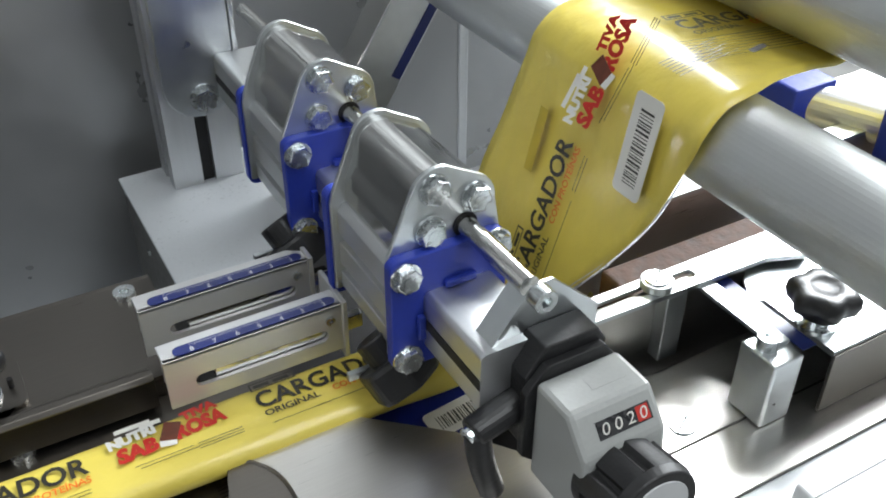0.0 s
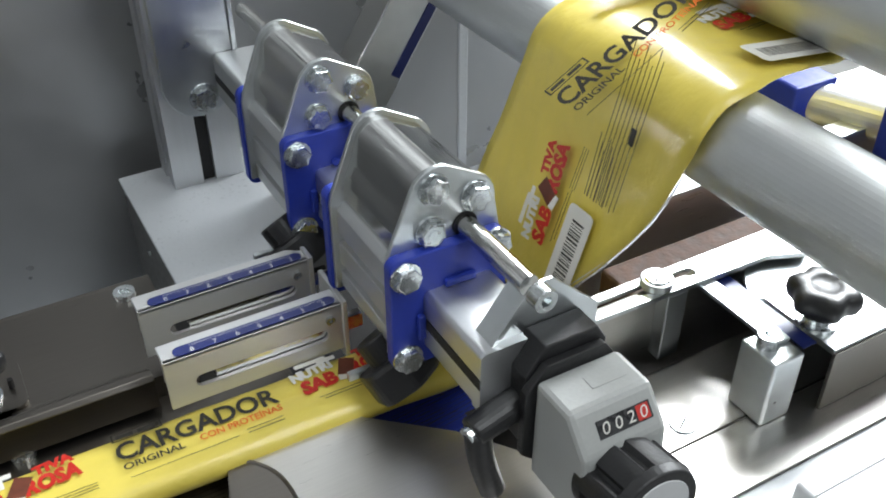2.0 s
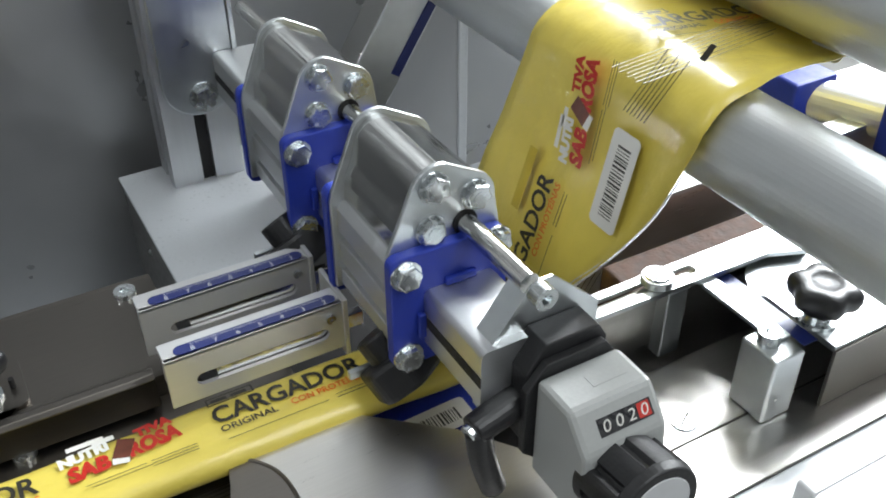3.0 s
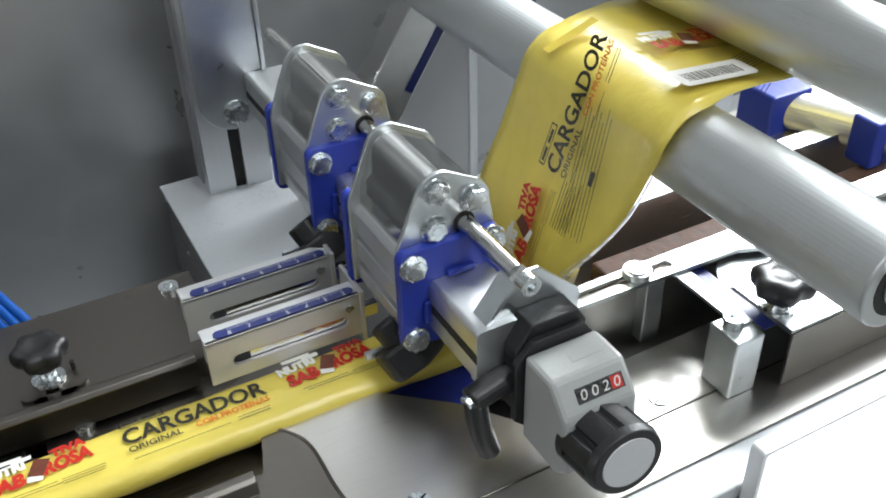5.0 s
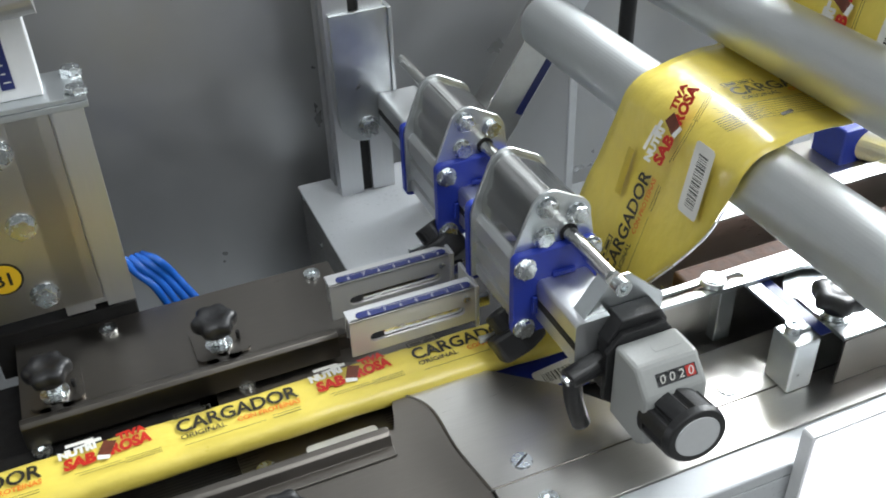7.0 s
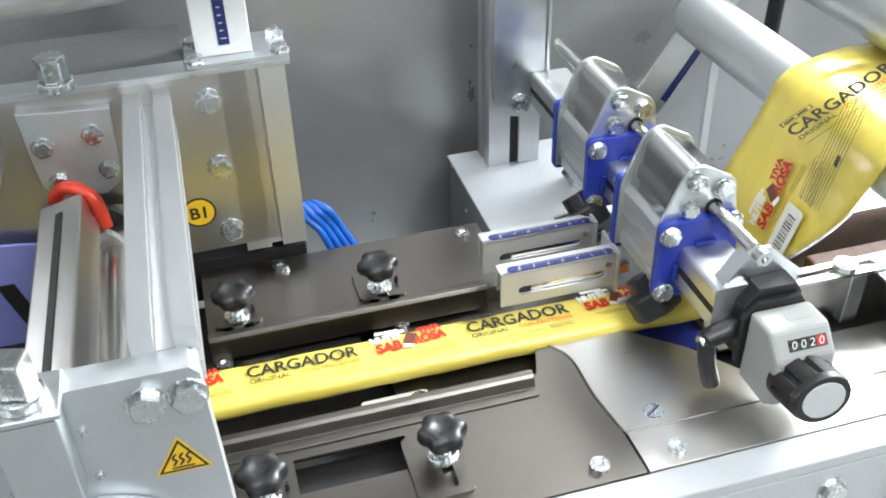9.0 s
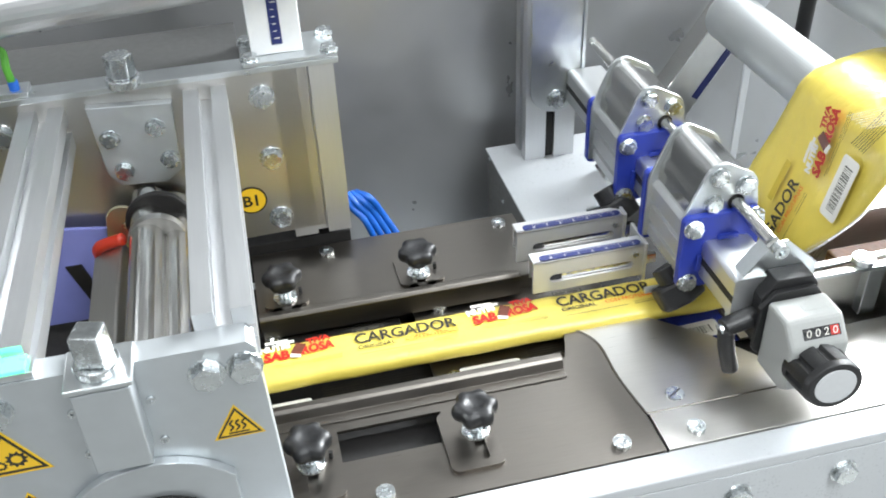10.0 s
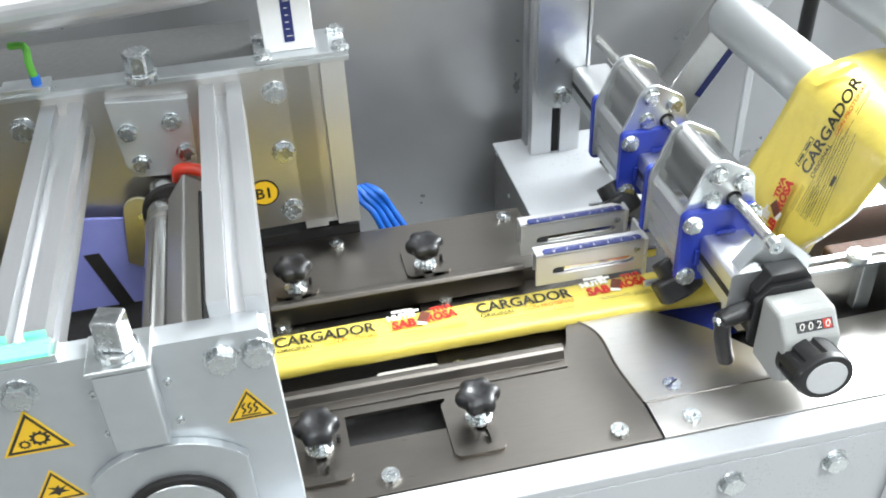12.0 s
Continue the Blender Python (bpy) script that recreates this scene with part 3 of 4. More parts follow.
def indicator():
    t = thing("position_indicator", IX, -11, 2.2, "grey position indicator with black gearbox and hand knob", "position indicator")
    # bent zinc bracket
    sheet = [(23.85, 7.0), (25.55, 9.75), (26.35, 9.75), (28.4, 7.5), (28.4, 5.6), (28.0, 3.4), (24.0, 3.2), (23.85, 5.0)]
    part("bracket", prism(sheet, "y", -8.2, -8.0, 0.03), M_ZINC, t, "bent zinc bracket")
    fl = bmesh.new()
    for (xa, za), (xb, zb), w0, w1 in (((23.85, 7.0), (25.55, 9.75), -8.35, -7.15), ((23.85, 3.6), (23.85, 7.0), -8.2, -7.45)):
        n = Vector((zb - za, 0, -(xb - xa))).normalized() * -0.18
        q = [(xa, za), (xb, zb), (xb + n.x, zb + n.z), (xa + n.x, za + n.z)]
        prism(q, "y", w0, w1, 0, fl)
    part("bracket_flange", fl, M_ZINC, t)
    # black gearbox: bevelled block with a narrower neck
    gb = [(24.6, 2.6), (24.6, 6.4), (25.35, 7.7), (27.5, 7.7), (27.9, 6.9), (27.85, 2.6), (27.2, 2.0), (25.2, 2.0)]
    part("gearbox", prism(gb, "y", -9.6, -8.2, 0.08), M_BLACK, t, "black plastic gearbox")
    gb2 = [(24.4, 2.4), (24.4, 5.9), (25.2, 7.05), (27.6, 7.05), (28.0, 6.4), (27.95, 2.4), (27.2, 1.6), (25.1, 1.6)]
    part("gearbox_flange", prism(gb2, "y", -10.0, -9.6, 0.06), M_BLACK, t)
    # grey counter housing, its front face sloping
    hw = [(-10.0, 1.3), (-10.0, 6.5), (-12.1, 6.5), (-13.3, 5.05), (-13.6, 2.0), (-12.8, 1.3)]
    part("housing", prism(hw, "x", 24.75, 28.15, 0.22), M_GREY, t, "grey plastic counter housing")
    part("top_mark", box(26.2, 27.6, -11.4, -10.75, 6.501, 6.515), M_GREY, t)
    # window on the slope between (-12.1, 7.15) and (-13.3, 5.7)
    sl = Vector((0, -1.2, -1.45)).normalized()
    nrm = Vector((0, -1.45, 1.2)).normalized()
    basis = Matrix((Vector((1, 0, 0)), -sl, nrm)).transposed().to_4x4()
    centre = Vector((IX + 0.42, -12.72, 5.76))
    w = bmesh.new()
    box(-1.08, 1.08, -0.36, 0.36, 0.0, 0.03, 0, w)
    w.transform(Matrix.Translation(centre) @ basis)
    win = part("window", w, M_DIGIT, t, "dark counter window")
    rd = bmesh.new()
    box(0.5, 1.0, -0.30, 0.30, 0.031, 0.035, 0, rd)
    rd.transform(Matrix.Translation(centre) @ basis)
    part("red_wheel", rd, M_RED, win)
    for k, ch in enumerate("0020"):
        place_mesh("digit", text_mesh(ch, 0.68, 0, "CENTER", shear=0.15), M_WHITE, win, Matrix.Translation(centre + basis.to_3x3() @ Vector((-0.78 + k * 0.51, -0.23, 0.04))) @ basis)
    # hand knob, tilted a little upwards
    a0, a1 = Vector((IX + 0.05, -12.9, 3.45)), Vector((IX + 0.05, -15.6, 3.9))
    km, kl = axis_matrix(a0, a1)
    kb = bmesh.new()
    n = 72
    ol = []
    for k in range(n):
        a = 2 * math.pi * k / n
        ol.append(((1.68 - (0.2 if (k % 9) in (0, 1) else 0)) * math.cos(a), (1.68 - (0.2 if (k % 9) in (0, 1) else 0)) * math.sin(a)))
    prism(ol, "z", -kl / 2 + 0.5, kl / 2 - 0.45, 0, kb)
    kb.transform(km)
    knob = part("hand_knob", kb, M_BLACK, t, "ribbed black hand knob")
    c = bmesh.new()
    cyl((0, 0, kl / 2 - 0.5), (0, 0, kl / 2), 1.7, 48, 1.56, c, 0.08)
    cyl((0, 0, -kl / 2), (0, 0, -kl / 2 + 0.5), 1.68, 48, 1.68, c)
    c.transform(km)
    part("rim", c, M_BLACK, knob)
    c = bmesh.new()
    cyl((0, 0, kl / 2), (0, 0, kl / 2 + 0.04), 1.2, 48, 1.17, c)
    c.transform(km)
    part("cap_disc", c, M_DISC, knob, "pale grey cap disc")
    # clamping lever
    lv = part("clamp_lever", cyl((25.0, -8.9, 4.55), (22.75, -9.2, 4.1), 0.74, 24, 0.64, None, 0.1), M_BLACK, t, "black clamping lever")
    part("lever_arm", tube(spline([(22.95, -9.25, 4.1), (23.0, -9.45, 2.8), (23.2, -9.6, 1.6), (23.45, -9.6, 0.6)], 6), 0.5, 14), M_BLACK, lv, smooth=True)
    part("lever_screw", cyl((22.8, -9.2, 4.12), (22.5, -9.25, 4.05), 0.38, 20, None, None, 0.05), M_BOLT, lv)
    part("washer_tab", cyl((25.0, -8.7, 2.9), (25.9, -8.6, 2.9), 0.9, 20), M_ZINC, t)
    t.location = ((26.45 + (IX - 25.95) * 1.1) * CM, (-7.7 + (-11 + 8.5) * 0.95) * CM, (8.45 + (2.2 - 9.15) * 0.91) * CM)
    t.scale = (1.1, 0.95, 0.91)
    return t


indicator()


# ---- film tube, film web and rollers ----
V_FILM, PITCH = 10.0, 14.0
film = thing("film_tube", 10, Y0, 0, "yellow printed film folded into a flat tube", "film")


def film_tube():
    bm = bmesh.new()
    n = 20
    rings = []
    xs = [30.2, 29.5, 28.5, 27.5, 26.5, 25.2, 24] + [23 - 1.0 * k for k in range(60)] + [-60, -125]
    for i, x in enumerate(xs):
        f = min(1.0, max(0.0, (30.2 - x) / 7.0))
        hw, hh = 2.6 - 0.75 * f, 1.05 - 0.25 * f
        lift = 1.2 * (1 - f) ** 2
        wob = 0.05 * noise.noise((x * 0.35, 0, 0)) + 0.03 * noise.noise((x * 1.1, 5, 0))
        ring = []
        for k in range(n):
            a = 2 * math.pi * k / n
            cx, cz = math.cos(a), math.sin(a)
            cx, cz = math.copysign(abs(cx) ** 0.75, cx), math.copysign(abs(cz) ** 0.8, cz)
            crease = 0.06 * noise.noise((x * 0.6, k * 0.9, 2))
            ring.append(bm.verts.new((x, Y0 + (hw + wob) * cx, -0.05 + lift + (hh + wob + crease) * cz)))
        rings.append(ring)
    for i in range(len(rings) - 1):
        for k in range(n):
            bm.faces.new((rings[i][k], rings[i][(k + 1) % n], rings[i + 1][(k + 1) % n], rings[i + 1][k]))
    bm.faces.new(rings[-1])
    return bm


part("tube", film_tube(), M_FILM, film, smooth=True)

# centre line of the web: x, z, and its two edges in y
WEB = [(46.0, 32.0, 5.0, -6.9), (43.2, 19.0, 5.0, -6.9), (42.6, 15.6, 5.0, -6.9), (40.9, 14.25, 4.9, -6.9), (38.5, 14.5, 4.2, -7.2), (36.3, 14.75, 3.3, -7.6), (34.9, 14.8, 2.8, -8.0),
       (33.5, 14.45, 2.7, -8.0), (32.65, 13.6, 2.8, -8.0), (32.4, 12.3, 3.1, -7.7), (31.9, 9.4, 3.9, -6.7), (31.0, 6.7, 4.4, -5.2), (30.3, 4.4, 4.4, -3.6), (29.8, 2.2, 3.2, -2.6)]


def film_web():
    bm = bmesh.new()
    dense = spline([(x, z, 0) for x, z, a, b in WEB], 5)
    ed = spline([(a, b, 0) for x, z, a, b in WEB], 5)
    n = 16
    rows = []
    for p, e in zip(dense, ed):
        row = []
        for k in range(n + 1):
            s = k / n
            y = e.x + (e.y - e.x) * s
            low = max(0.0, (11.0 - p.y) / 11.0)
            bow = 0.5 * low * (2 * s - 1) ** 2
            row.append(bm.verts.new((p.x + 0.5 * bow, y, p.y - bow * 0.9 + 0.04 * noise.noise((y * .5, p.y * .4, 0)))))
        rows.append(row)
    for i in range(len(rows) - 1):
        for k in range(n):
            bm.faces.new((rows[i][k], rows[i][k + 1], rows[i + 1][k + 1], rows[i + 1][k]))
    return bm


web = thing("film_web", 37, -0.4, 2, "flat yellow printed film web running down from the rollers", "film")
wo = part("sheet", film_web(), M_FILM, web, smooth=True)
# the near edge folds over and shows the film's pale inside
fold_edge = bmesh.new()
rim = [p for p in spline([(x, b, z) for x, z, a, b in WEB], 5) if 2.0 < p.z < 12.0]
outer = [fold_edge.verts.new((p.x + 0.12, p.y + 0.02, p.z - 0.05)) for p in rim]
inner = [fold_edge.verts.new((p.x + 0.5 + 0.05 * (12 - p.z), p.y + 0.35, p.z - 0.25 - 0.05 * (12 - p.z))) for p in rim]
for k in range(len(rim) - 1):
    fold_edge.faces.new((outer[k], outer[k + 1], inner[k + 1], inner[k]))
fe = part("folded_edge", fold_edge, M_FILM_IN, web, "pale inner face of the folding film edge", smooth=True)
fs = fe.modifiers.new("thickness", "SOLIDIFY")
fs.thickness, fs.offset = 0.0003, 0
sol = wo.modifiers.new("thickness", "SOLIDIFY")
sol.thickness, sol.offset = 0.0003, 0


def roller(x, z, r, y0, y1, label):
    t = thing("film_roller", x, 0, z, label, "roller", "film rollers")
    part("tube", cyl((x, y0, z), (x, y1, z), r, 64, None, None, 0.12), M_ROLLER, t, smooth=False)
    # No recess is cut: a flat dark disc gives its shade.
    part("end_recess_shade", cyl((x, y0 - 0.02, z), (x, y0 + 0.3, z), r * 0.72, 40), M_DARK, t)
    part("bearing", cyl((x, y0 - 0.12, z), (x, y0 + 0.1, z), r * 0.50, 40), M_ZINC, t)
    part("axle", cyl((x, y0 - 1.6, z), (x, y1 + 2, z), 0.55, 24), M_CHROME, t)
    return t


roller(34.8, 12.45, 2.0, -18.4, 16.8, "matt aluminium guide roller under the film")
roller(40.8, 16.5, 2.0, -26, 20.3, "matt aluminium upper guide roller")


# ---- infeed side: rails, product channel, right-hand clamp ----
inf = thing("infeed_channel", 45, -1, -1, "steel infeed channel with side rails, glare put into its colour", "channel")
part("floor_plate", box(31, 80, -5.6, 3.5, -1.8, -1.6), M_STEEL_GLARE, inf)
part("far_rail", prism([(33, 1.2), (80, 1.2), (80, 2.6), (33, 2.6)], "z", 3.0, 3.25), M_ZINC, inf)
part("far_wall", box(33, 80, 1.2, 1.45, -1.6, 3.0), M_STEEL_GLARE, inf)
part("far_ledge", box(33, 80, 2.6, 8.5, 2.0, 2.2), M_STEEL_GLARE, inf)
part("near_rail", prism([(29.8, -5.6), (30.1, -4.2), (44, -4.2), (66, -4.2), (66, -5.8), (43.6, -5.8), (42.3, -6.5), (41.0, -6.0), (40.5, -5.8)], "z", 3.75, 4.0, holes=[rounded(30.8, 36.8, -5.25, -4.65, 0.28)]), M_ZINC, inf, "slotted bright side rail")
part("near_wall", box(31, 66, -5.0, -4.75, -1.6, 3.75), M_STEEL_GLARE, inf)
for x in (35.3, 50):
    part("stand_off", box(x - 0.6, x + 0.6, -5.7, -4.4, 0.0, 3.75, 0.08), M_ZINC, inf)
fasten(SCREW_SLOT, 34.6, -4.95, 4.4, "+z", inf, "slotted_screw", 40)
part("screw_head", cyl((34.6, -4.95, 4.0), (34.6, -4.95, 4.4), 0.75, 28, None, None, 0.05), M_ZINC, inf)
bar = thing("product_bar", 44, -1.7, 0, "brown chocolate coated product bar in the infeed channel", "product")
part("bar", box(35.2, 48.5, -3.3, -0.4, -1.6, 1.7, 0.25, None, 3), M_BELT, bar)
bar2 = thing("product_bar", 59, -1.7, 0, "brown chocolate coated product bar under the roller", "product")
part("bar", box(52, 66, -3.3, -0.4, -1.6, 1.7, 0.25, None, 3), M_BELT, bar2)
pusher = thing("chain_pusher", 49.4, -1.8, 0, "blue plastic pusher finger behind the bar", "pusher")
part("finger", box(49.0, 49.9, -2.6, -1.0, -1.6, 1.6, 0.2), M_BLUE, pusher)

clamp = thing("side_clamp", 43, -9, 0, "zinc clamp plate with blue scale and black star knob", "clamp")
part("plate", prism([(40.6, -6.6), (42.2, -5.4), (43.0, -6.3), (66, -6.3), (66, -12.3), (40.2, -12.3), (40.2, -8.3), (39.6, -8.0)], "z", 2.0, 2.3), M_ZINC, clamp)
part("block", box(37.2, 38.9, -11.9, -9.9, -1.1, 2.4, 0.12), M_ZINC, clamp)
part("scale_arm", box(38.0, 38.9, -11.0, -6.0, 2.4, 2.6, 0.04), M_ZINC, clamp)
part("scale", box(39.1, 39.9, -11.6, -6.3, 2.31, 2.36, 0.02), M_RULER, clamp, "dark blue scale strip")
part("rear_edge", box(40.2, 66, -12.4, -12.25, -1.1, 2.1), M_STEEL_DIM, clamp)
fasten(SCREW_CAP, 37.9, -10.7, 2.4, "+z", clamp, "screw")
part("stud", cyl((40.9, -10.6, 2.3), (40.9, -10.6, 3.2), 0.55, 20), M_BOLT, clamp)
part("washer", cyl((40.9, -10.6, 2.3), (40.9, -10.6, 2.5), 0.9, 24), M_BOLT, clamp)
knob_head(clamp, 40.9, -10.6, 2.9, 1.45, 1.5)
clamp.location = ((43 - 1.5) * CM, (-9 + 0.7) * CM, 1.15 * CM)
part("cover", box(50, 66, -13.9, -12.4, -1.1, 0.4, 0.1), M_STEEL_DIM, clamp)

side = thing("glowing_side_panel", 55, -16.2, -4, "white panel beside the cabinet with added glow", "display")
part("panel", prism(rounded(32.7, 66, -13, 2.6, 0.2), "y", -16.2, -15.45), M_WHITEP, side)
# The panel's strong white is put in as glow on this face.
part("glow_face", prism(rounded(32.9, 66, -12.5, 2.4, 0.2), "y", -16.25, -16.2), M_PANEL_GLOW, side, "white panel face, brightness put in as glow")

blue2 = thing("infeed_carriage", 57, 4, 0, "blue and zinc infeed carriage behind the rollers", "carriage")
part("blue_block", box(53, 56.5, 4.5, 7.6, 1.2, 5.0, 0.2), M_BLUE, blue2)
part("tube", cyl((54.5, 7, 3.4), (58.5, -2, 3.4), 1.3, 32), M_ALU, blue2)
part("blue_collar", box(55.8, 57.0, -1.4, 0.6, 1.8, 5.0, 0.2), M_BLUE, blue2)
part("end_plate", box(57.0, 58.4, -1.8, 0.2, 1.4, 4.6, 0.15), M_ZINC, blue2)
fasten(BOLT, 57.8, -1.8, 3.6, "-y", blue2)

strut = thing("inclined_scale_arm", 33, 18, 6, "inclined polished arm with a blue scale", "arm")
sm = Matrix.Translation((33.6, 17.4, 9.0)) @ pose(0, 0, 0, 0, -57, 0)
s = box(-13, 14, -0.4, 1.8, 0.7, 1.4, 0.08)
s.transform(sm)
part("arm", s, M_CHROME, strut)
s = box(-13, 14, -0.55, -0.4, -1.7, 1.4, 0.04)
s.transform(sm)
part("face_plate", s, M_ZINC, strut)
s = box(-3.4, 5.4, -0.62, -0.55, -1.55, -0.95)
s.transform(sm)
part("scale", s, M_RULER, strut)
hose = thing("black_hose", 44, 24, 8, "black flexible hose before the rear wall", "hose")
part("hose", tube(spline([(50, 25, 20), (48.8, 24, 17), (47.4, 23.5, 14), (46.4, 23.5, 11), (46.6, 24, 5)], 6), 0.7, 14), M_BLACK, hose, smooth=True)
rear_sign = thing("round_sign", 62, 20, 16, "pale pink round prohibition sign on a white plate", "sign")
part("plate", box(56, 76, 20, 20.3, 8, 30, 0.1), M_WHITEP, rear_sign)
part("disc", cyl((62.5, 19.98, 18), (62.5, 19.9, 18), 3.6, 48), material("faded_pink", (0.62, 0.47, 0.46), 0, 0.5, 80, 0.05, 0.0), rear_sign)
part("plate_post", box(64, 66, 20.3, 22, -13, 30), M_ALU_Z, rear_sign)
for k in range(9):
    part("text_bar", box(56.8, 58.6, 19.93, 19.99, 22 - k * 1.5, 22.3 - k * 1.5), M_INK, rear_sign)

# ---- rear left post of the sealing unit ----
hoses = thing("blue_hoses", 5, 15, 0, "bundle of thin blue pneumatic hoses", "hose")
for k in range(4):
    part("hose", tube(spline([(2.9 + 0.4 * k, 15.2 + .3 * k, 2.6 - .2 * k), (3.5 + 0.5 * k, 14.8, 1.5 + .2 * k), (4.4 + 0.5 * k, 14.2 + .2 * k, 0.4), (5.4 + 0.7 * k, 13.6, -2.5)], 6), 0.27, 10), M_BLUETUBE, hoses, smooth=True)


def seal_unit():
    t = thing("sealing_unit", -11, -0.5, 0, "zinc plated rotary sealing unit with slotted aluminium rails", "sealing unit")
    fy = -13.2
    hole = arc(-10.5, 2.3, 3.0, 0, 330, 22)
    fp = part("front_plate", prism([(-30, 13.7), (-4.7, 13.7), (-4.35, 13.3), (-3.85, -6), (-3.9, -12.5), (-30, -12.5)], "y", fy, fy + 1.4, holes=[hole]), M_GREYPLATE, t, "thick zinc front plate")
    part("bearing_ring", cyl((-10.5, fy - 0.9, 2.3), (-10.5, fy + 0.2, 2.3), 2.95, 48, None, None, 0.1), M_DARK, t, "black bearing seal")
    part("bearing_race", cyl((-10.5, fy - 1.0, 2.3), (-10.5, fy - 0.8, 2.3), 2.55, 48, None, None, 0.08), M_ZINC, t)
    part("shaft_end", cyl((-10.5, fy - 1.2, 2.3), (-10.5, fy - 0.9, 2.3), 1.3, 32, None, None, 0.08), M_CHROME, t)
    part("bearing_block", prism(arc(-10.5, 2.3, 5.2, 40, 140, 12) + [(-14.6, 1.5), (-14.6, -12), (-6.5, -12), (-6.5, 1.5)], "y", fy - 0.55, fy - 0.01, 0.06), M_GREYPLATE, t)
    part("slide_block", box(-12.5, -9.9, fy - 1.5, fy - 0.05, 8.6, 13.6, 0.08), M_GREYPLATE, t, "blue grey adjusting block")
    part("adjust_washer", box(-12.7, -9.7, fy - 1.6, fy + 1.2, 13.72, 14.0, 0.08), M_ZINC, t)
    ab = part("adjust_nut", cyl((-11.2, fy - 0.3, 14.0), (-11.2, fy - 0.3, 14.5), 1.05, 28, None, None, 0.08), M_BOLT, t)
    hx = [(-11.2 + 0.92 * math.cos(math.pi / 2 * k + .5), fy - 0.3 + 0.92 * math.sin(math.pi / 2 * k + .5)) for k in range(4)]
    part("square_head", prism(hx, "z", 14.5, 16.2, 0.12), M_BOLT, ab)
    part("rear_cap", box(-30, -14.0, fy + 0.1, fy + 1.3, 13.72, 14.1, 0.05), M_ZINC, t)
    part("signal_lens", box(-26, -14.3, fy + 0.1, fy + 1.2, 14.12, 14.3, 0.05), M_GREENLIGHT, t, "green signal lens strip")
    for x, z in ((-6.75, 12.2), (-5.0, 12.25), (-16.2, 12.2)):
        fasten(BOLT_L, x, fy, z, "-y", t, spin=random.uniform(0, 60))
    for x, z in ((-13.0, 11.35), (-9.5, 11.3), (-12.9, 8.6), (-9.4, 8.6)):
        fasten(SCREW_SMALL, x, fy, z, "-y", t, "screw")
    # longitudinal slotted rails
    for xc in (-5.6, -15.9):
        part("slotted_rail", prism([(xc + x, 13.15 + z) for x, z in profile_outline(2.8, 3.0, 0.8, 0.9)], "y", fy + 1.4, 11.95), M_ALU, t, "slotted aluminium rail")
    # rear plate and its fittings
    part("rear_plate", prism([(-30, 15.2), (1.2, 15.2), (1.2, 2.3), (-30, 1.6)], "y", 11.95, 12.95, 0.05), M_STEEL_Y, t, "steel rear plate")
    part("rear_edge", box(-30, 3.4, 11.75, 13.65, 15.2, 15.6, 0.05), M_ZINC, t)
    part("upper_cover", box(-30, -3, 13.65, 20.4, 15.2, 15.45, 0.05), M_COVER_SHADE, t)
    for z in (13.4, 8.6, 3.6):
        fasten(BOLT_L, -2.0, 11.95, z, "-y", t, spin=random.uniform(0, 60))
    fasten(BOLT_L, -18.8, 11.95, 13.1, "-y", t)
    part("rear_slide_plate", prism([(-13.2, 14.6), (-7.8, 14.2), (-8.1, 9.2), (-9.2, 8.4), (-12.2, 8.6), (-12.9, 9.6)], "y", 11.25, 11.93, 0.06), M_GREYPLATE, t, "zinc slide plate")
    for x, z in ((-12.2, 12.2), (-9.2, 12.6), (-11.8, 9.7), (-8.7, 10.1)):
        fasten(BOLT, x, 11.25, z, "-y", t, spin=random.uniform(0, 60))
    rn = part("rear_nut", cyl((-10.5, 11.95, 15.6), (-10.5, 11.95, 16.2), 1.1, 28, None, None, 0.08), M_BOLT, t)
    hx = [(-10.5 + 0.95 * math.cos(math.pi / 3 * k), 11.95 + 0.95 * math.sin(math.pi / 3 * k)) for k in range(6)]
    part("hexagon_head", prism(hx, "z", 16.2, 17.7, 0.1), M_BOLT, rn)
    part("earth_plate", box(-19.5, -16.4, 11.9, 13.5, 15.62, 16.0, 0.05), M_ZINC, t)
    part("earth_wire", tube(spline([(-17.2, 12.5, 16.2), (-17.3, 12.5, 17.4), (-17.4, 13.1, 18.4), (-18.4, 13.5, 18.4)], 6), 0.25, 10), M_GREENTUBE, t, "green and yellow earth wire")
    part("wire_lug", cyl((-17.2, 12.5, 15.9), (-17.2, 12.5, 16.6), 0.33, 14), M_BLUETUBE, t)
    # stop lever beside the shaft
    part("stop_lever", prism(arc(-12.7, 6.3, 1.1, 0, 180, 8) + [(-14.4, 2.0), (-12.2, 0.6), (-10.8, 2.6)], "y", 10.5, 10.8, 0.04), M_GOLD, t, "yellow passivated stop lever")
    fasten(SCREW_SMALL, -12.6, 10.5, 5.9, "-y", t, "screw")
    return t


seal_unit()
sign = thing("machine_label", -3.9, 11.93, 5.4, "round yellow label lettered B1 with a black rim", "label")
part("rim", cyl((-3.9, 11.94, 5.4), (-3.9, 11.89, 5.4), 1.12, 40), M_INK, sign)
part("disc", cyl((-3.9, 11.89, 5.4), (-3.9, 11.87, 5.4), 0.99, 40), M_SIGN, sign)
place_mesh("lettering", text_mesh("B1", 1.25, 0, "CENTER", bold=0.03), M_INK, sign, Matrix.Translation((-3.9, 11.85, 4.95)) @ TO["-y"])


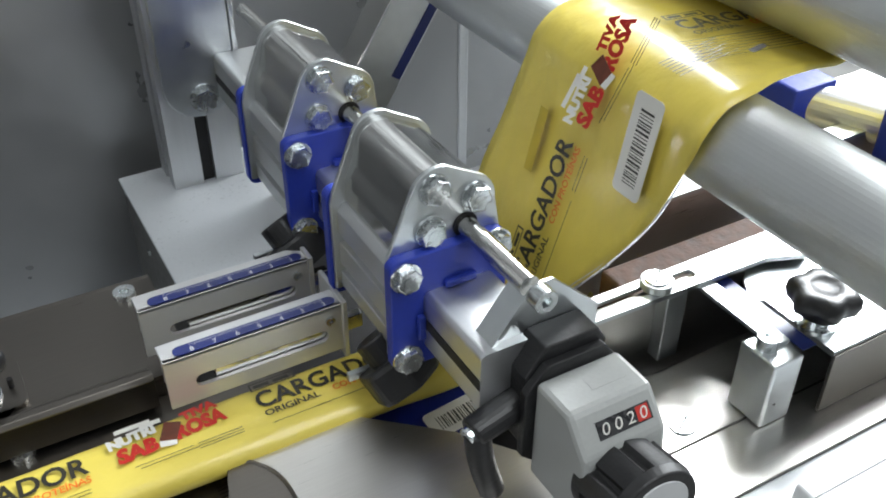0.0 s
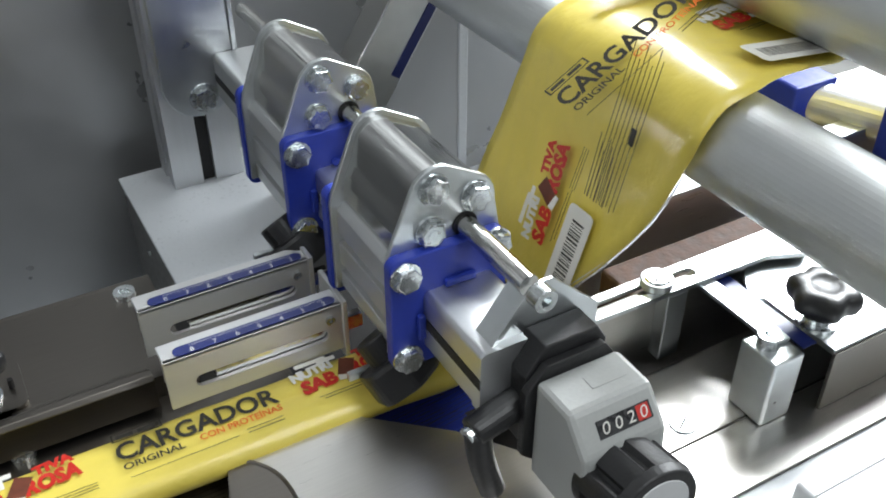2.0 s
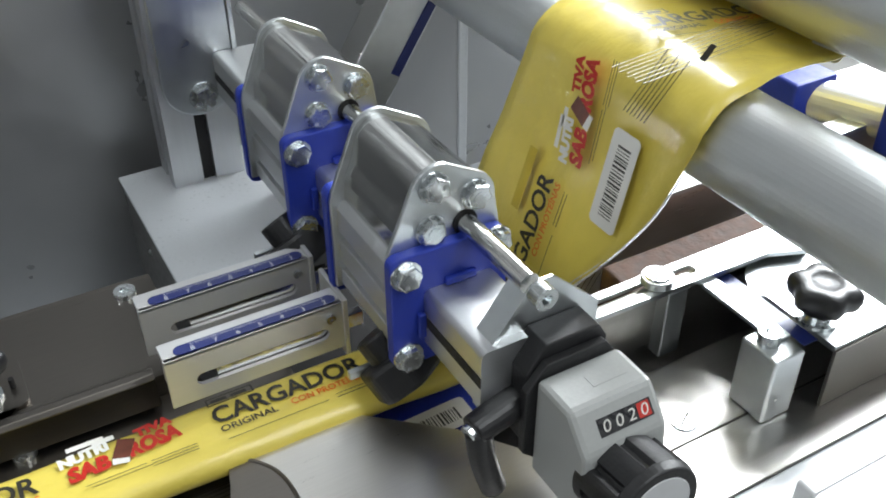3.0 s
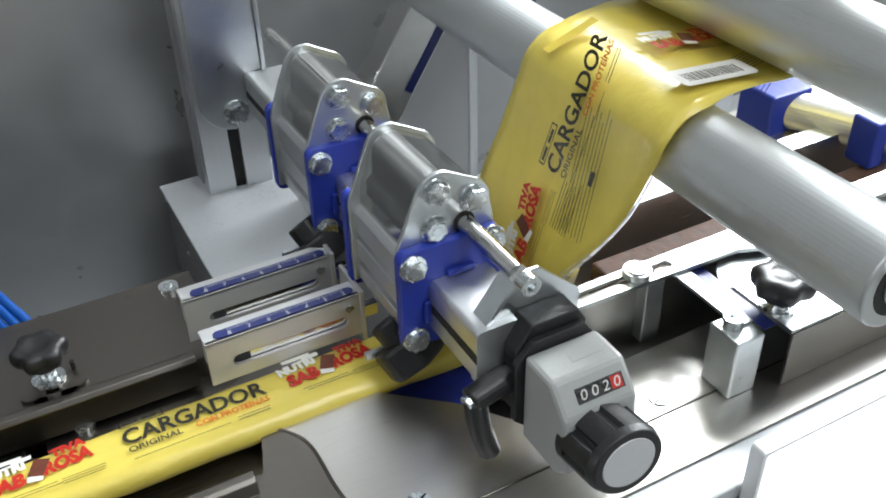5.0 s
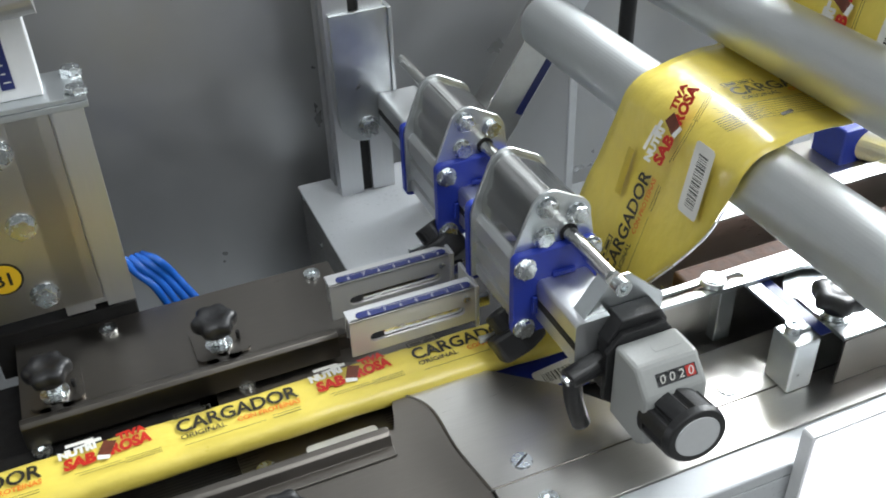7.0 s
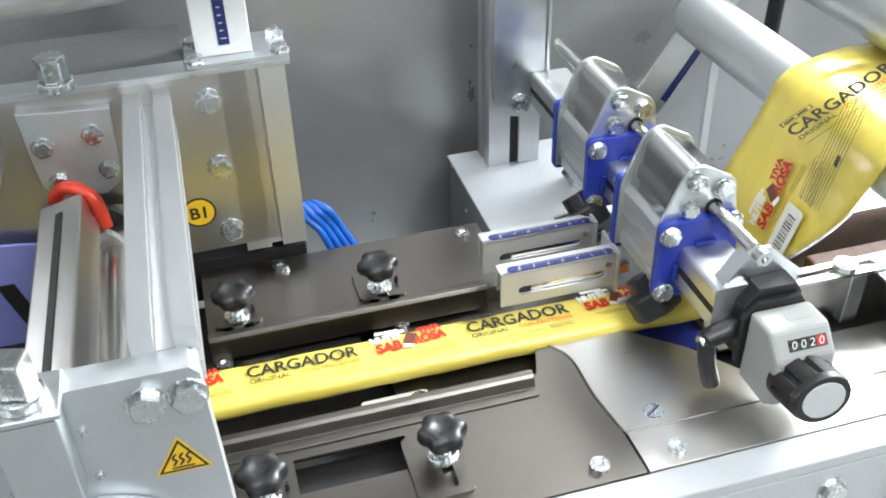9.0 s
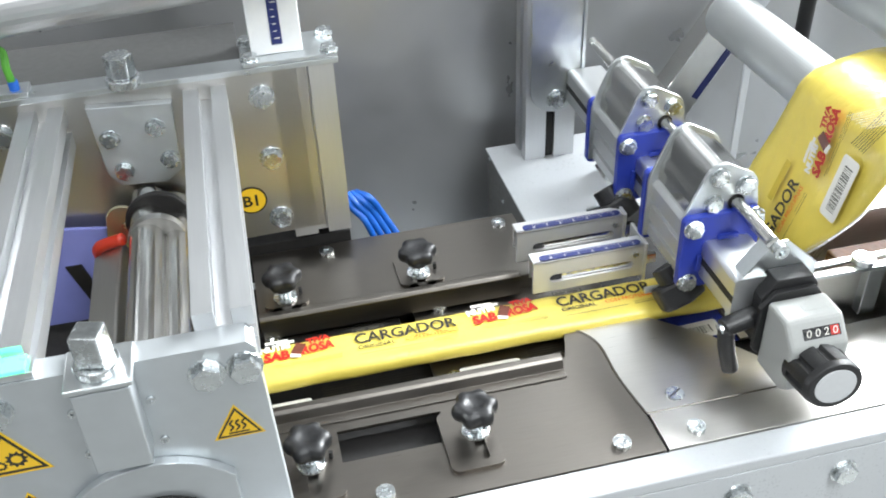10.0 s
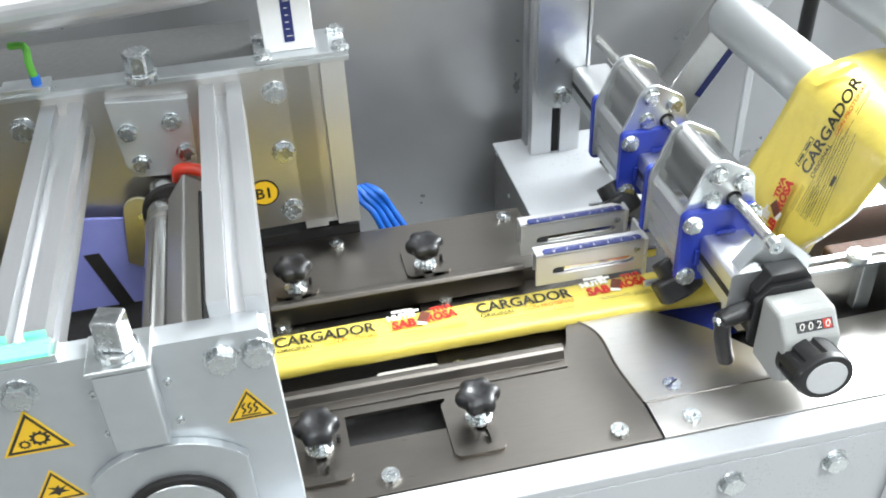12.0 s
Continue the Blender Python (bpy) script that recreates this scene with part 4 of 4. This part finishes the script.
def warning_sign(cx, cz, w, kind_, label):
    t = thing("warning_sign", cx, -13.22, cz, label, "warning sign", "warning signs")
    h = w * 0.87

    def tri(s, y0, y1, mat, nm):
        pts = [(cx - w / 2 * s, cz - h * 0.38 * s), (cx + w / 2 * s, cz - h * 0.38 * s), (cx, cz + h * 0.62 * s)]
        return part(nm, prism(pts, "y", y0, y1), mat, t)
    tri(1.0, -13.205, -13.23, M_SIGN, "backing")
    tri(0.88, -13.23, -13.245, M_INK, "rim")
    tri(0.72, -13.245, -13.26, M_SIGN, "field")
    y = -13.27
    if kind_ == "heat":
        bm = bmesh.new()
        for k in (-1, 0, 1):
            pts = spline([(cx + k * w * .12 - .04 * w, y, cz - .12 * w), (cx + k * w * .12 + .03 * w, y, cz - .03 * w), (cx + k * w * .12 - .03 * w, y, cz + .06 * w), (cx + k * w * .12 + .04 * w, y, cz + .15 * w)], 5)
            tube(pts, 0.05, 6, bm)
        box(cx - w * .2, cx + w * .2, y - .02, y + .01, cz - .2 * w, cz - .17 * w, 0, bm)
        part("symbol", bm, M_INK, t)
    elif kind_ == "gear":
        bm = bmesh.new()
        for gx, gz, r in ((cx - .15 * w, cz - .12 * w, .09 * w), (cx + .08 * w, cz - .04 * w, .15 * w)):
            ol = [((r * (1.0 if k % 4 < 2 else 0.78)) * math.cos(2 * math.pi * k / 40) + gx, (r * (1.0 if k % 4 < 2 else 0.78)) * math.sin(2 * math.pi * k / 40) + gz) for k in range(40)]
            inner = [(gx + r * .5 * math.cos(2 * math.pi * k / 16), gz + r * .5 * math.sin(2 * math.pi * k / 16)) for k in range(16)]
            prism(ol, "y", y, y + 0.01, 0, bm, holes=[inner])
        part("symbol", bm, M_INK, t)
    else:
        ol = [(-.2, -.08), (-.05, .02), (-.16, .12), (-.02, .08), (.05, .14), (.06, .05), (.2, .1), (.1, 0), (.22, -.06), (.05, -.08), (.0, -.16), (-.05, -.08)]
        part("symbol", prism([(cx + a * w, cz - .03 * w + b * w) for a, b in ol], "y", y, y + .01), M_INK, t)
    return t


warning_sign(-5.92, 8.6, 2.5, "heat", "yellow triangular hot surface sign")
warning_sign(-16.35, 9.3, 3.4, "gear", "yellow triangular moving gears sign")
warning_sign(-16.28, 5.35, 2.7, "cut", "yellow triangular cutting hazard sign")

rp = thing("slotted_post", 1.0, 13.4, 1.4, "slotted aluminium post behind the table with a zinc foot", "post")
part("profile", prism([(0.95 + x, 13.95 + y) for x, y in profile_outline(4.2, 4.0)], "z", 1.6, 15.2), M_ALU_Z, rp)
part("top_plate", box(-2.9, 3.4, 11.85, 16.0, 15.62, 15.9, 0.05), M_ZINC, rp)
part("foot", box(-6, 3.0, 12.7, 16, -2.6, 0.9, 0.1), M_DARK, rp, "dark cable box")
for x, y in ((-2.4, 12.4), (2.9, 12.4), (2.9, 15.2), (-2.4, 15.2)):
    fasten(BOLT, x, y, 15.9, "+z", rp)
up = thing("scale_post", -0.3, 14.6, 15.9, "white enamelled upright with a blue scale", "post")
part("upright", box(-2.2, 1.25, 12.9, 15.6, 15.9, 45, 0.08), M_WHITEP, up)
sc = part("scale", box(-0.75, -0.05, 12.82, 12.9, 16.6, 45), M_RULER, up, "dark blue scale strip")
tk = bmesh.new()
for k in range(40):
    box(-0.55, -0.32 if k % 5 else -0.15, 12.79, 12.82, 17 + k * .5, 17.06 + k * .5, 0, tk)
tagged(part("tick_row", tk, M_WHITE, sc), kind="stuff")
top = thing("upper_cover_rail", -15, 9, 21, "blurred pale cover rail above the unit", "cover rail")
part("rail", cyl((-34, 12.5, 19.9), (2, 12.5, 22.2), 1.5, 28), M_WALL, top)
guard = thing("blue_guard", -17, 9, 2, "blue plastic guard with a dark slot behind the jaws", "guard")
part("panel", prism([(-21, -2), (-12.4, -2), (-12.2, 3.6), (-13.6, 5.6), (-17.6, 6.2), (-21, 3.4)], "y", 10.9, 11.2, 0.1), M_GUARD, guard)
part("slot", prism([(-15.9, -2), (-14.9, -2), (-16.3, 3.0), (-17.4, 3.0)], "y", 10.8, 10.89), M_DARK, guard)

# rotary jaw: shaft, jaw bar and red hose turn together
JX, JZ = -10.2, 6.8
jaw = thing("rotary_jaw", JX, 0, JZ, "steel rotary sealing jaw with a red heater hose", "sealing jaw")
shaft = thing("jaw_shaft", JX, 0, JZ, "polished double steel shaft with a black collar", "shaft")
part("shaft", cyl((JX - 0.55, -12.3, JZ + 0.4), (JX - 0.55, 11.2, JZ + 0.4), 1.15, 40), M_CHROME, shaft)
part("second_shaft", cyl((JX + 1.15, -12.3, JZ - 0.1), (JX + 1.15, 11.2, JZ - 0.1), 0.85, 32), M_CHROME, shaft)
part("collar", cyl((JX + 0.1, 8.8, JZ), (JX + 0.1, 9.3, JZ), 2.2, 40, None, None, 0.1), M_DARK, shaft, "black collar")
part("hub", cyl((JX, -11.6, JZ), (JX, -10.9, JZ), 1.9, 32), M_STEEL_Y, jaw)
part("hub", cyl((JX, 6.4, JZ), (JX, 7.0, JZ), 1.9, 32), M_STEEL_Y, jaw)
part("jaw_bar", box(JX + 1.9, JX + 4.2, -11.6, 7.0, JZ - 1.3, JZ + 1.3, 0.15), M_STEEL_Y, jaw, "serrated steel jaw bar")
part("jaw_insert", box(JX + 4.2, JX + 4.3, -10, 5.5, JZ - 0.2, JZ + 0.2, 0.03), M_DARK, jaw, "dark cutter slot")
part("red_hose", tube(spline([(JX + 1.0, 7.0, JZ + 0.4), (JX + 1.6, 9.8, JZ + 0.4), (JX + 3.2, 9.2, JZ + 1.0), (JX + 4.2, 8.2, JZ - 0.4), (JX + 3.4, 7.2, JZ - 1.6), (JX + 1.6, 6.6, JZ - 1.5)], 8), 0.42, 12), M_REDTUBE, jaw, "curved red silicone hose", smooth=True)


# ---- prints on the moving film: rigid patches that travel with it ----
def bars(rows_, mat, name, parent):
    bm = bmesh.new()
    for x0, x1, y0, y1 in rows_:
        box(x0, x1, y0, y1, 0.0, 0.006, 0, bm)
    return tagged(part(name, bm, mat, parent), kind="stuff")


def title_print():
    t = thing("film_print", 0, 0, 0, "black product title and small text printed on the film", "print", "prints on the film")
    place_mesh("title", text_mesh("CARGADOR", 1.35, 0, bold=0.032, width=6.9), M_INK, t, Matrix.Translation((-3.5, -0.15, 0.004)))
    place_mesh("subtitle", text_mesh("ORIGINAL", 0.50, 0, bold=0.008, width=2.5), M_INK, t, Matrix.Translation((-3.4, -0.72, 0.004)))
    place_mesh("claim", text_mesh("CON PROTEÍNAS", 0.50, 0, bold=0.008, width=3.6), M_ORANGE, t, Matrix.Translation((-0.25, -0.68, 0.004)))
    bars([(-3.5, -1.4, 0.95, 1.0), (-3.5, -1.4, 1.35, 1.4), (-3.5, -3.42, 0.95, 1.4), (-1.48, -1.4, 0.95, 1.4), (-3.3, -2.6, 1.08, 1.26), (-2.4, -1.7, 1.08, 1.26)], M_INK, "badge", t)
    bars([(-3.3, 1.2, -1.22, -1.19), (1.6, 3.2, -1.25, -1.21), (1.6, 3.2, -1.05, -1.02)], M_INK, "fine_text", t)
    return t


def logo_print():
    t = thing("film_print", 0, 0, 0, "red and white slogan with a brown bar picture on the film", "print", "prints on the film")
    place_mesh("slogan_red", text_mesh("SAB", 1.05, 0, bold=0.06, shear=0.1, width=1.7), M_RED, t, Matrix.Translation((-2.1, -0.55, 0.004)) @ pose(0, 0, 0, 0, 0, 3))
    place_mesh("slogan_red", text_mesh("ROSA", 1.05, 0, bold=0.06, shear=0.1, width=2.2), M_RED, t, Matrix.Translation((0.35, -0.35, 0.004)) @ pose(0, 0, 0, 0, 0, 5))
    place_mesh("slogan_white", text_mesh("NUTRI", 0.72, 0, bold=0.05, width=2.0), M_WHITE, t, Matrix.Translation((-2.3, 0.35, 0.004)) @ pose(0, 0, 0, 0, 0, 5))
    place_mesh("slogan_white", text_mesh("TIVA", 0.66, 0, bold=0.04, width=1.6), M_RED, t, Matrix.Translation((0.8, 0.55, 0.004)) @ pose(0, 0, 0, 0, 0, 6))
    bars([(-1.9, -0.4, 1.1, 1.35), (-0.9, 0.0, 0.95, 1.2)], M_WHITE, "white_sweep", t)
    place_bar = prism([(-0.35, -0.1), (0.3, -0.35), (0.75, 0.55), (0.1, 0.85)], "z", 0.005, 0.02)
    part("bar_picture", place_bar, M_BROWN, t)
    part("bar_end", prism([(-0.4, -0.45), (0.25, -0.62), (0.3, -0.36), (-0.35, -0.12)], "z", 0.005, 0.018), M_WHITE, t)
    bars([(-1.6 + .2 * k, 0.8 + .2 * k, -1.02 - .17 * k, -0.99 - .17 * k) for k in range(2)] + [(1.0, 2.9, -1.0 - .15 * k, -.97 - .15 * k) for k in range(3)], M_INK, "fine_text", t)
    return t


def label_print():
    t = thing("film_print", 0, 0, 0, "white barcode label printed near the film edge", "print", "prints on the film")
    part("label", prism(rounded(-2.1, 2.1, -0.8, 0.8, 0.25), "z", 0.0, 0.006), M_WHITE, t)
    rnd = random.Random(4)
    xs, bm = -1.6, bmesh.new()
    while xs < 1.5:
        wd = rnd.choice((0.04, 0.07, 0.10))
        box(xs, xs + wd, -0.42, 0.35, 0.007, 0.012, 0, bm)
        xs += wd + rnd.choice((0.05, 0.09))
    tagged(part("barcode", bm, M_INK, t), kind="stuff")
    return t


def side_print():
    t = thing("film_print", 0, 0, 0, "fine black text beside the barcode on the film", "print", "prints on the film")
    bars([(-1.4, 1.4 - .3 * (k % 3), 1.1 - .2 * k, 1.14 - .2 * k) for k in range(7)] + [(1.6, 2.3, -.7, -.4)], M_INK, "fine_text", t)
    return t


def edge_print():
    t = thing("film_print", 0, 0, 0, "pale olive text strip printed near the rear film edge", "print", "prints on the film")
    bars([(-1.5, 1.5, -0.28, 0.28)], M_INK_GREY, "strip", t)
    return t


def text_print():
    t = thing("film_print", 0, 0, 0, "block of fine ingredient lines printed on the film", "print", "prints on the film")
    bars([(-3.6 + .15 * (k % 2), 3.2 - .35 * (k % 3), 0.9 - .24 * k, 0.935 - .24 * k) for k in range(8)], M_INK, "fine_text", t)
    return t


# path of the film's centre line, from the tube's left end to above the rollers: x, z
TRACK = [(-150.0, 0.76), (23.0, 0.76), (26.3, 0.95), (28.3, 1.5), (29.7, 3.0)] + [(x - 0.08, z + 0.08) for x, z in ((30.3, 4.4), (31.0, 6.7), (31.9, 9.4), (32.4, 12.3), (32.65, 13.6), (33.5, 14.45), (34.9, 14.8), (36.3, 14.75), (38.5, 14.5), (40.9, 14.25))] + [(42.5, 15.6), (43.1, 19.0), (46.0, 32.0), (58.0, 106.3), (68.0, 168.2)]
LEN = [0.0]
for (xa, za), (xb, zb) in zip(TRACK, TRACK[1:]):
    LEN.append(LEN[-1] + math.hypot(xb - xa, zb - za))
S_TUBE = 150.0          # path length at x = 0 on the tube


def on_track(s, y, lift=0.0):
    """Pose on the film's path: reading direction along +x of the print, its top to the rear."""
    s = min(max(s, 0.01), LEN[-1] - 0.01)
    i = max(k for k in range(len(LEN) - 1) if LEN[k] <= s)

    def point(q):
        q = min(max(q, 0.0), LEN[-1] - 1e-6)
        j = max(k for k in range(len(LEN) - 1) if LEN[k] <= q)
        f = (q - LEN[j]) / (LEN[j + 1] - LEN[j])
        return Vector((TRACK[j][0] + f * (TRACK[j + 1][0] - TRACK[j][0]), 0, TRACK[j][1] + f * (TRACK[j + 1][1] - TRACK[j][1])))
    a, b = point(s - 1.6), point(s + 1.6)
    u = (b - a).normalized()
    n = u.cross(Vector((0, 1, 0)))
    p = (a + b + 6 * point(s)) / 8 + n * (0.09 + lift)
    m = Matrix((u, Vector((0, 1, 0)), n)).transposed().to_4x4()
    m.translation = (p + Vector((0, y, 0))) * CM
    return m


PHASE = -1.2             # title centre on the tube at 12 s
PRINTS = []
for make, off, y_web, y_tube in ((title_print, 0.0, -2.7, Y0 + 0.15), (logo_print, 6.6, -2.5, Y0 + 0.35), (label_print, 5.0, -6.1, None), (side_print, 9.2, -5.6, None), (edge_print, 2.5, 0.9, None), (text_print, -2.5, -5.0, None)):
    first = make()
    for k in range(-10, 7):
        ob = first if k == -10 else copy_thing(first, Matrix.Identity(4))
        PRINTS.append((ob, off, k, y_web, y_tube))

# rotating and travelling parts
def motions():
    rows = []
    for i in range(121):
        t = i / 10
        th = 54 - 360 / 1.4 * (t - 12.0)
        rows.append((t, Matrix.Translation((JX * CM, 0, JZ * CM)) @ pose(0, 0, 0, 0, -th, 0)))
    walk(jaw, rows)
    for ob, off, k, y_web, y_tube in PRINTS:
        rows = []
        for i in range(61):
            t = i / 5
            s = S_TUBE + PHASE + off + PITCH * (k - 1) + V_FILM * (12.0 - t)
            f = min(1.0, max(0.0, (s - S_TUBE - 26.0) / 16.0))
            if y_tube is None:
                g = min(1.0, max(0.0, (s - S_TUBE - 33.0) / 9.0))
                y = Y0 + (y_web - Y0) * (0.5 + 0.5 * g)
                lift = -2.2 * (1 - min(1.0, max(0.0, (s - S_TUBE - 31.0) / 3.0)))
                lift += 0.24
            else:
                y = y_tube + (y_web - y_tube) * f
                lift = 0.26 * min(1.0, max(0.0, (s - S_TUBE - 30.0) / 3.0))
            rows.append((t, on_track(s, y, lift)))
        walk(ob, rows)


motions()
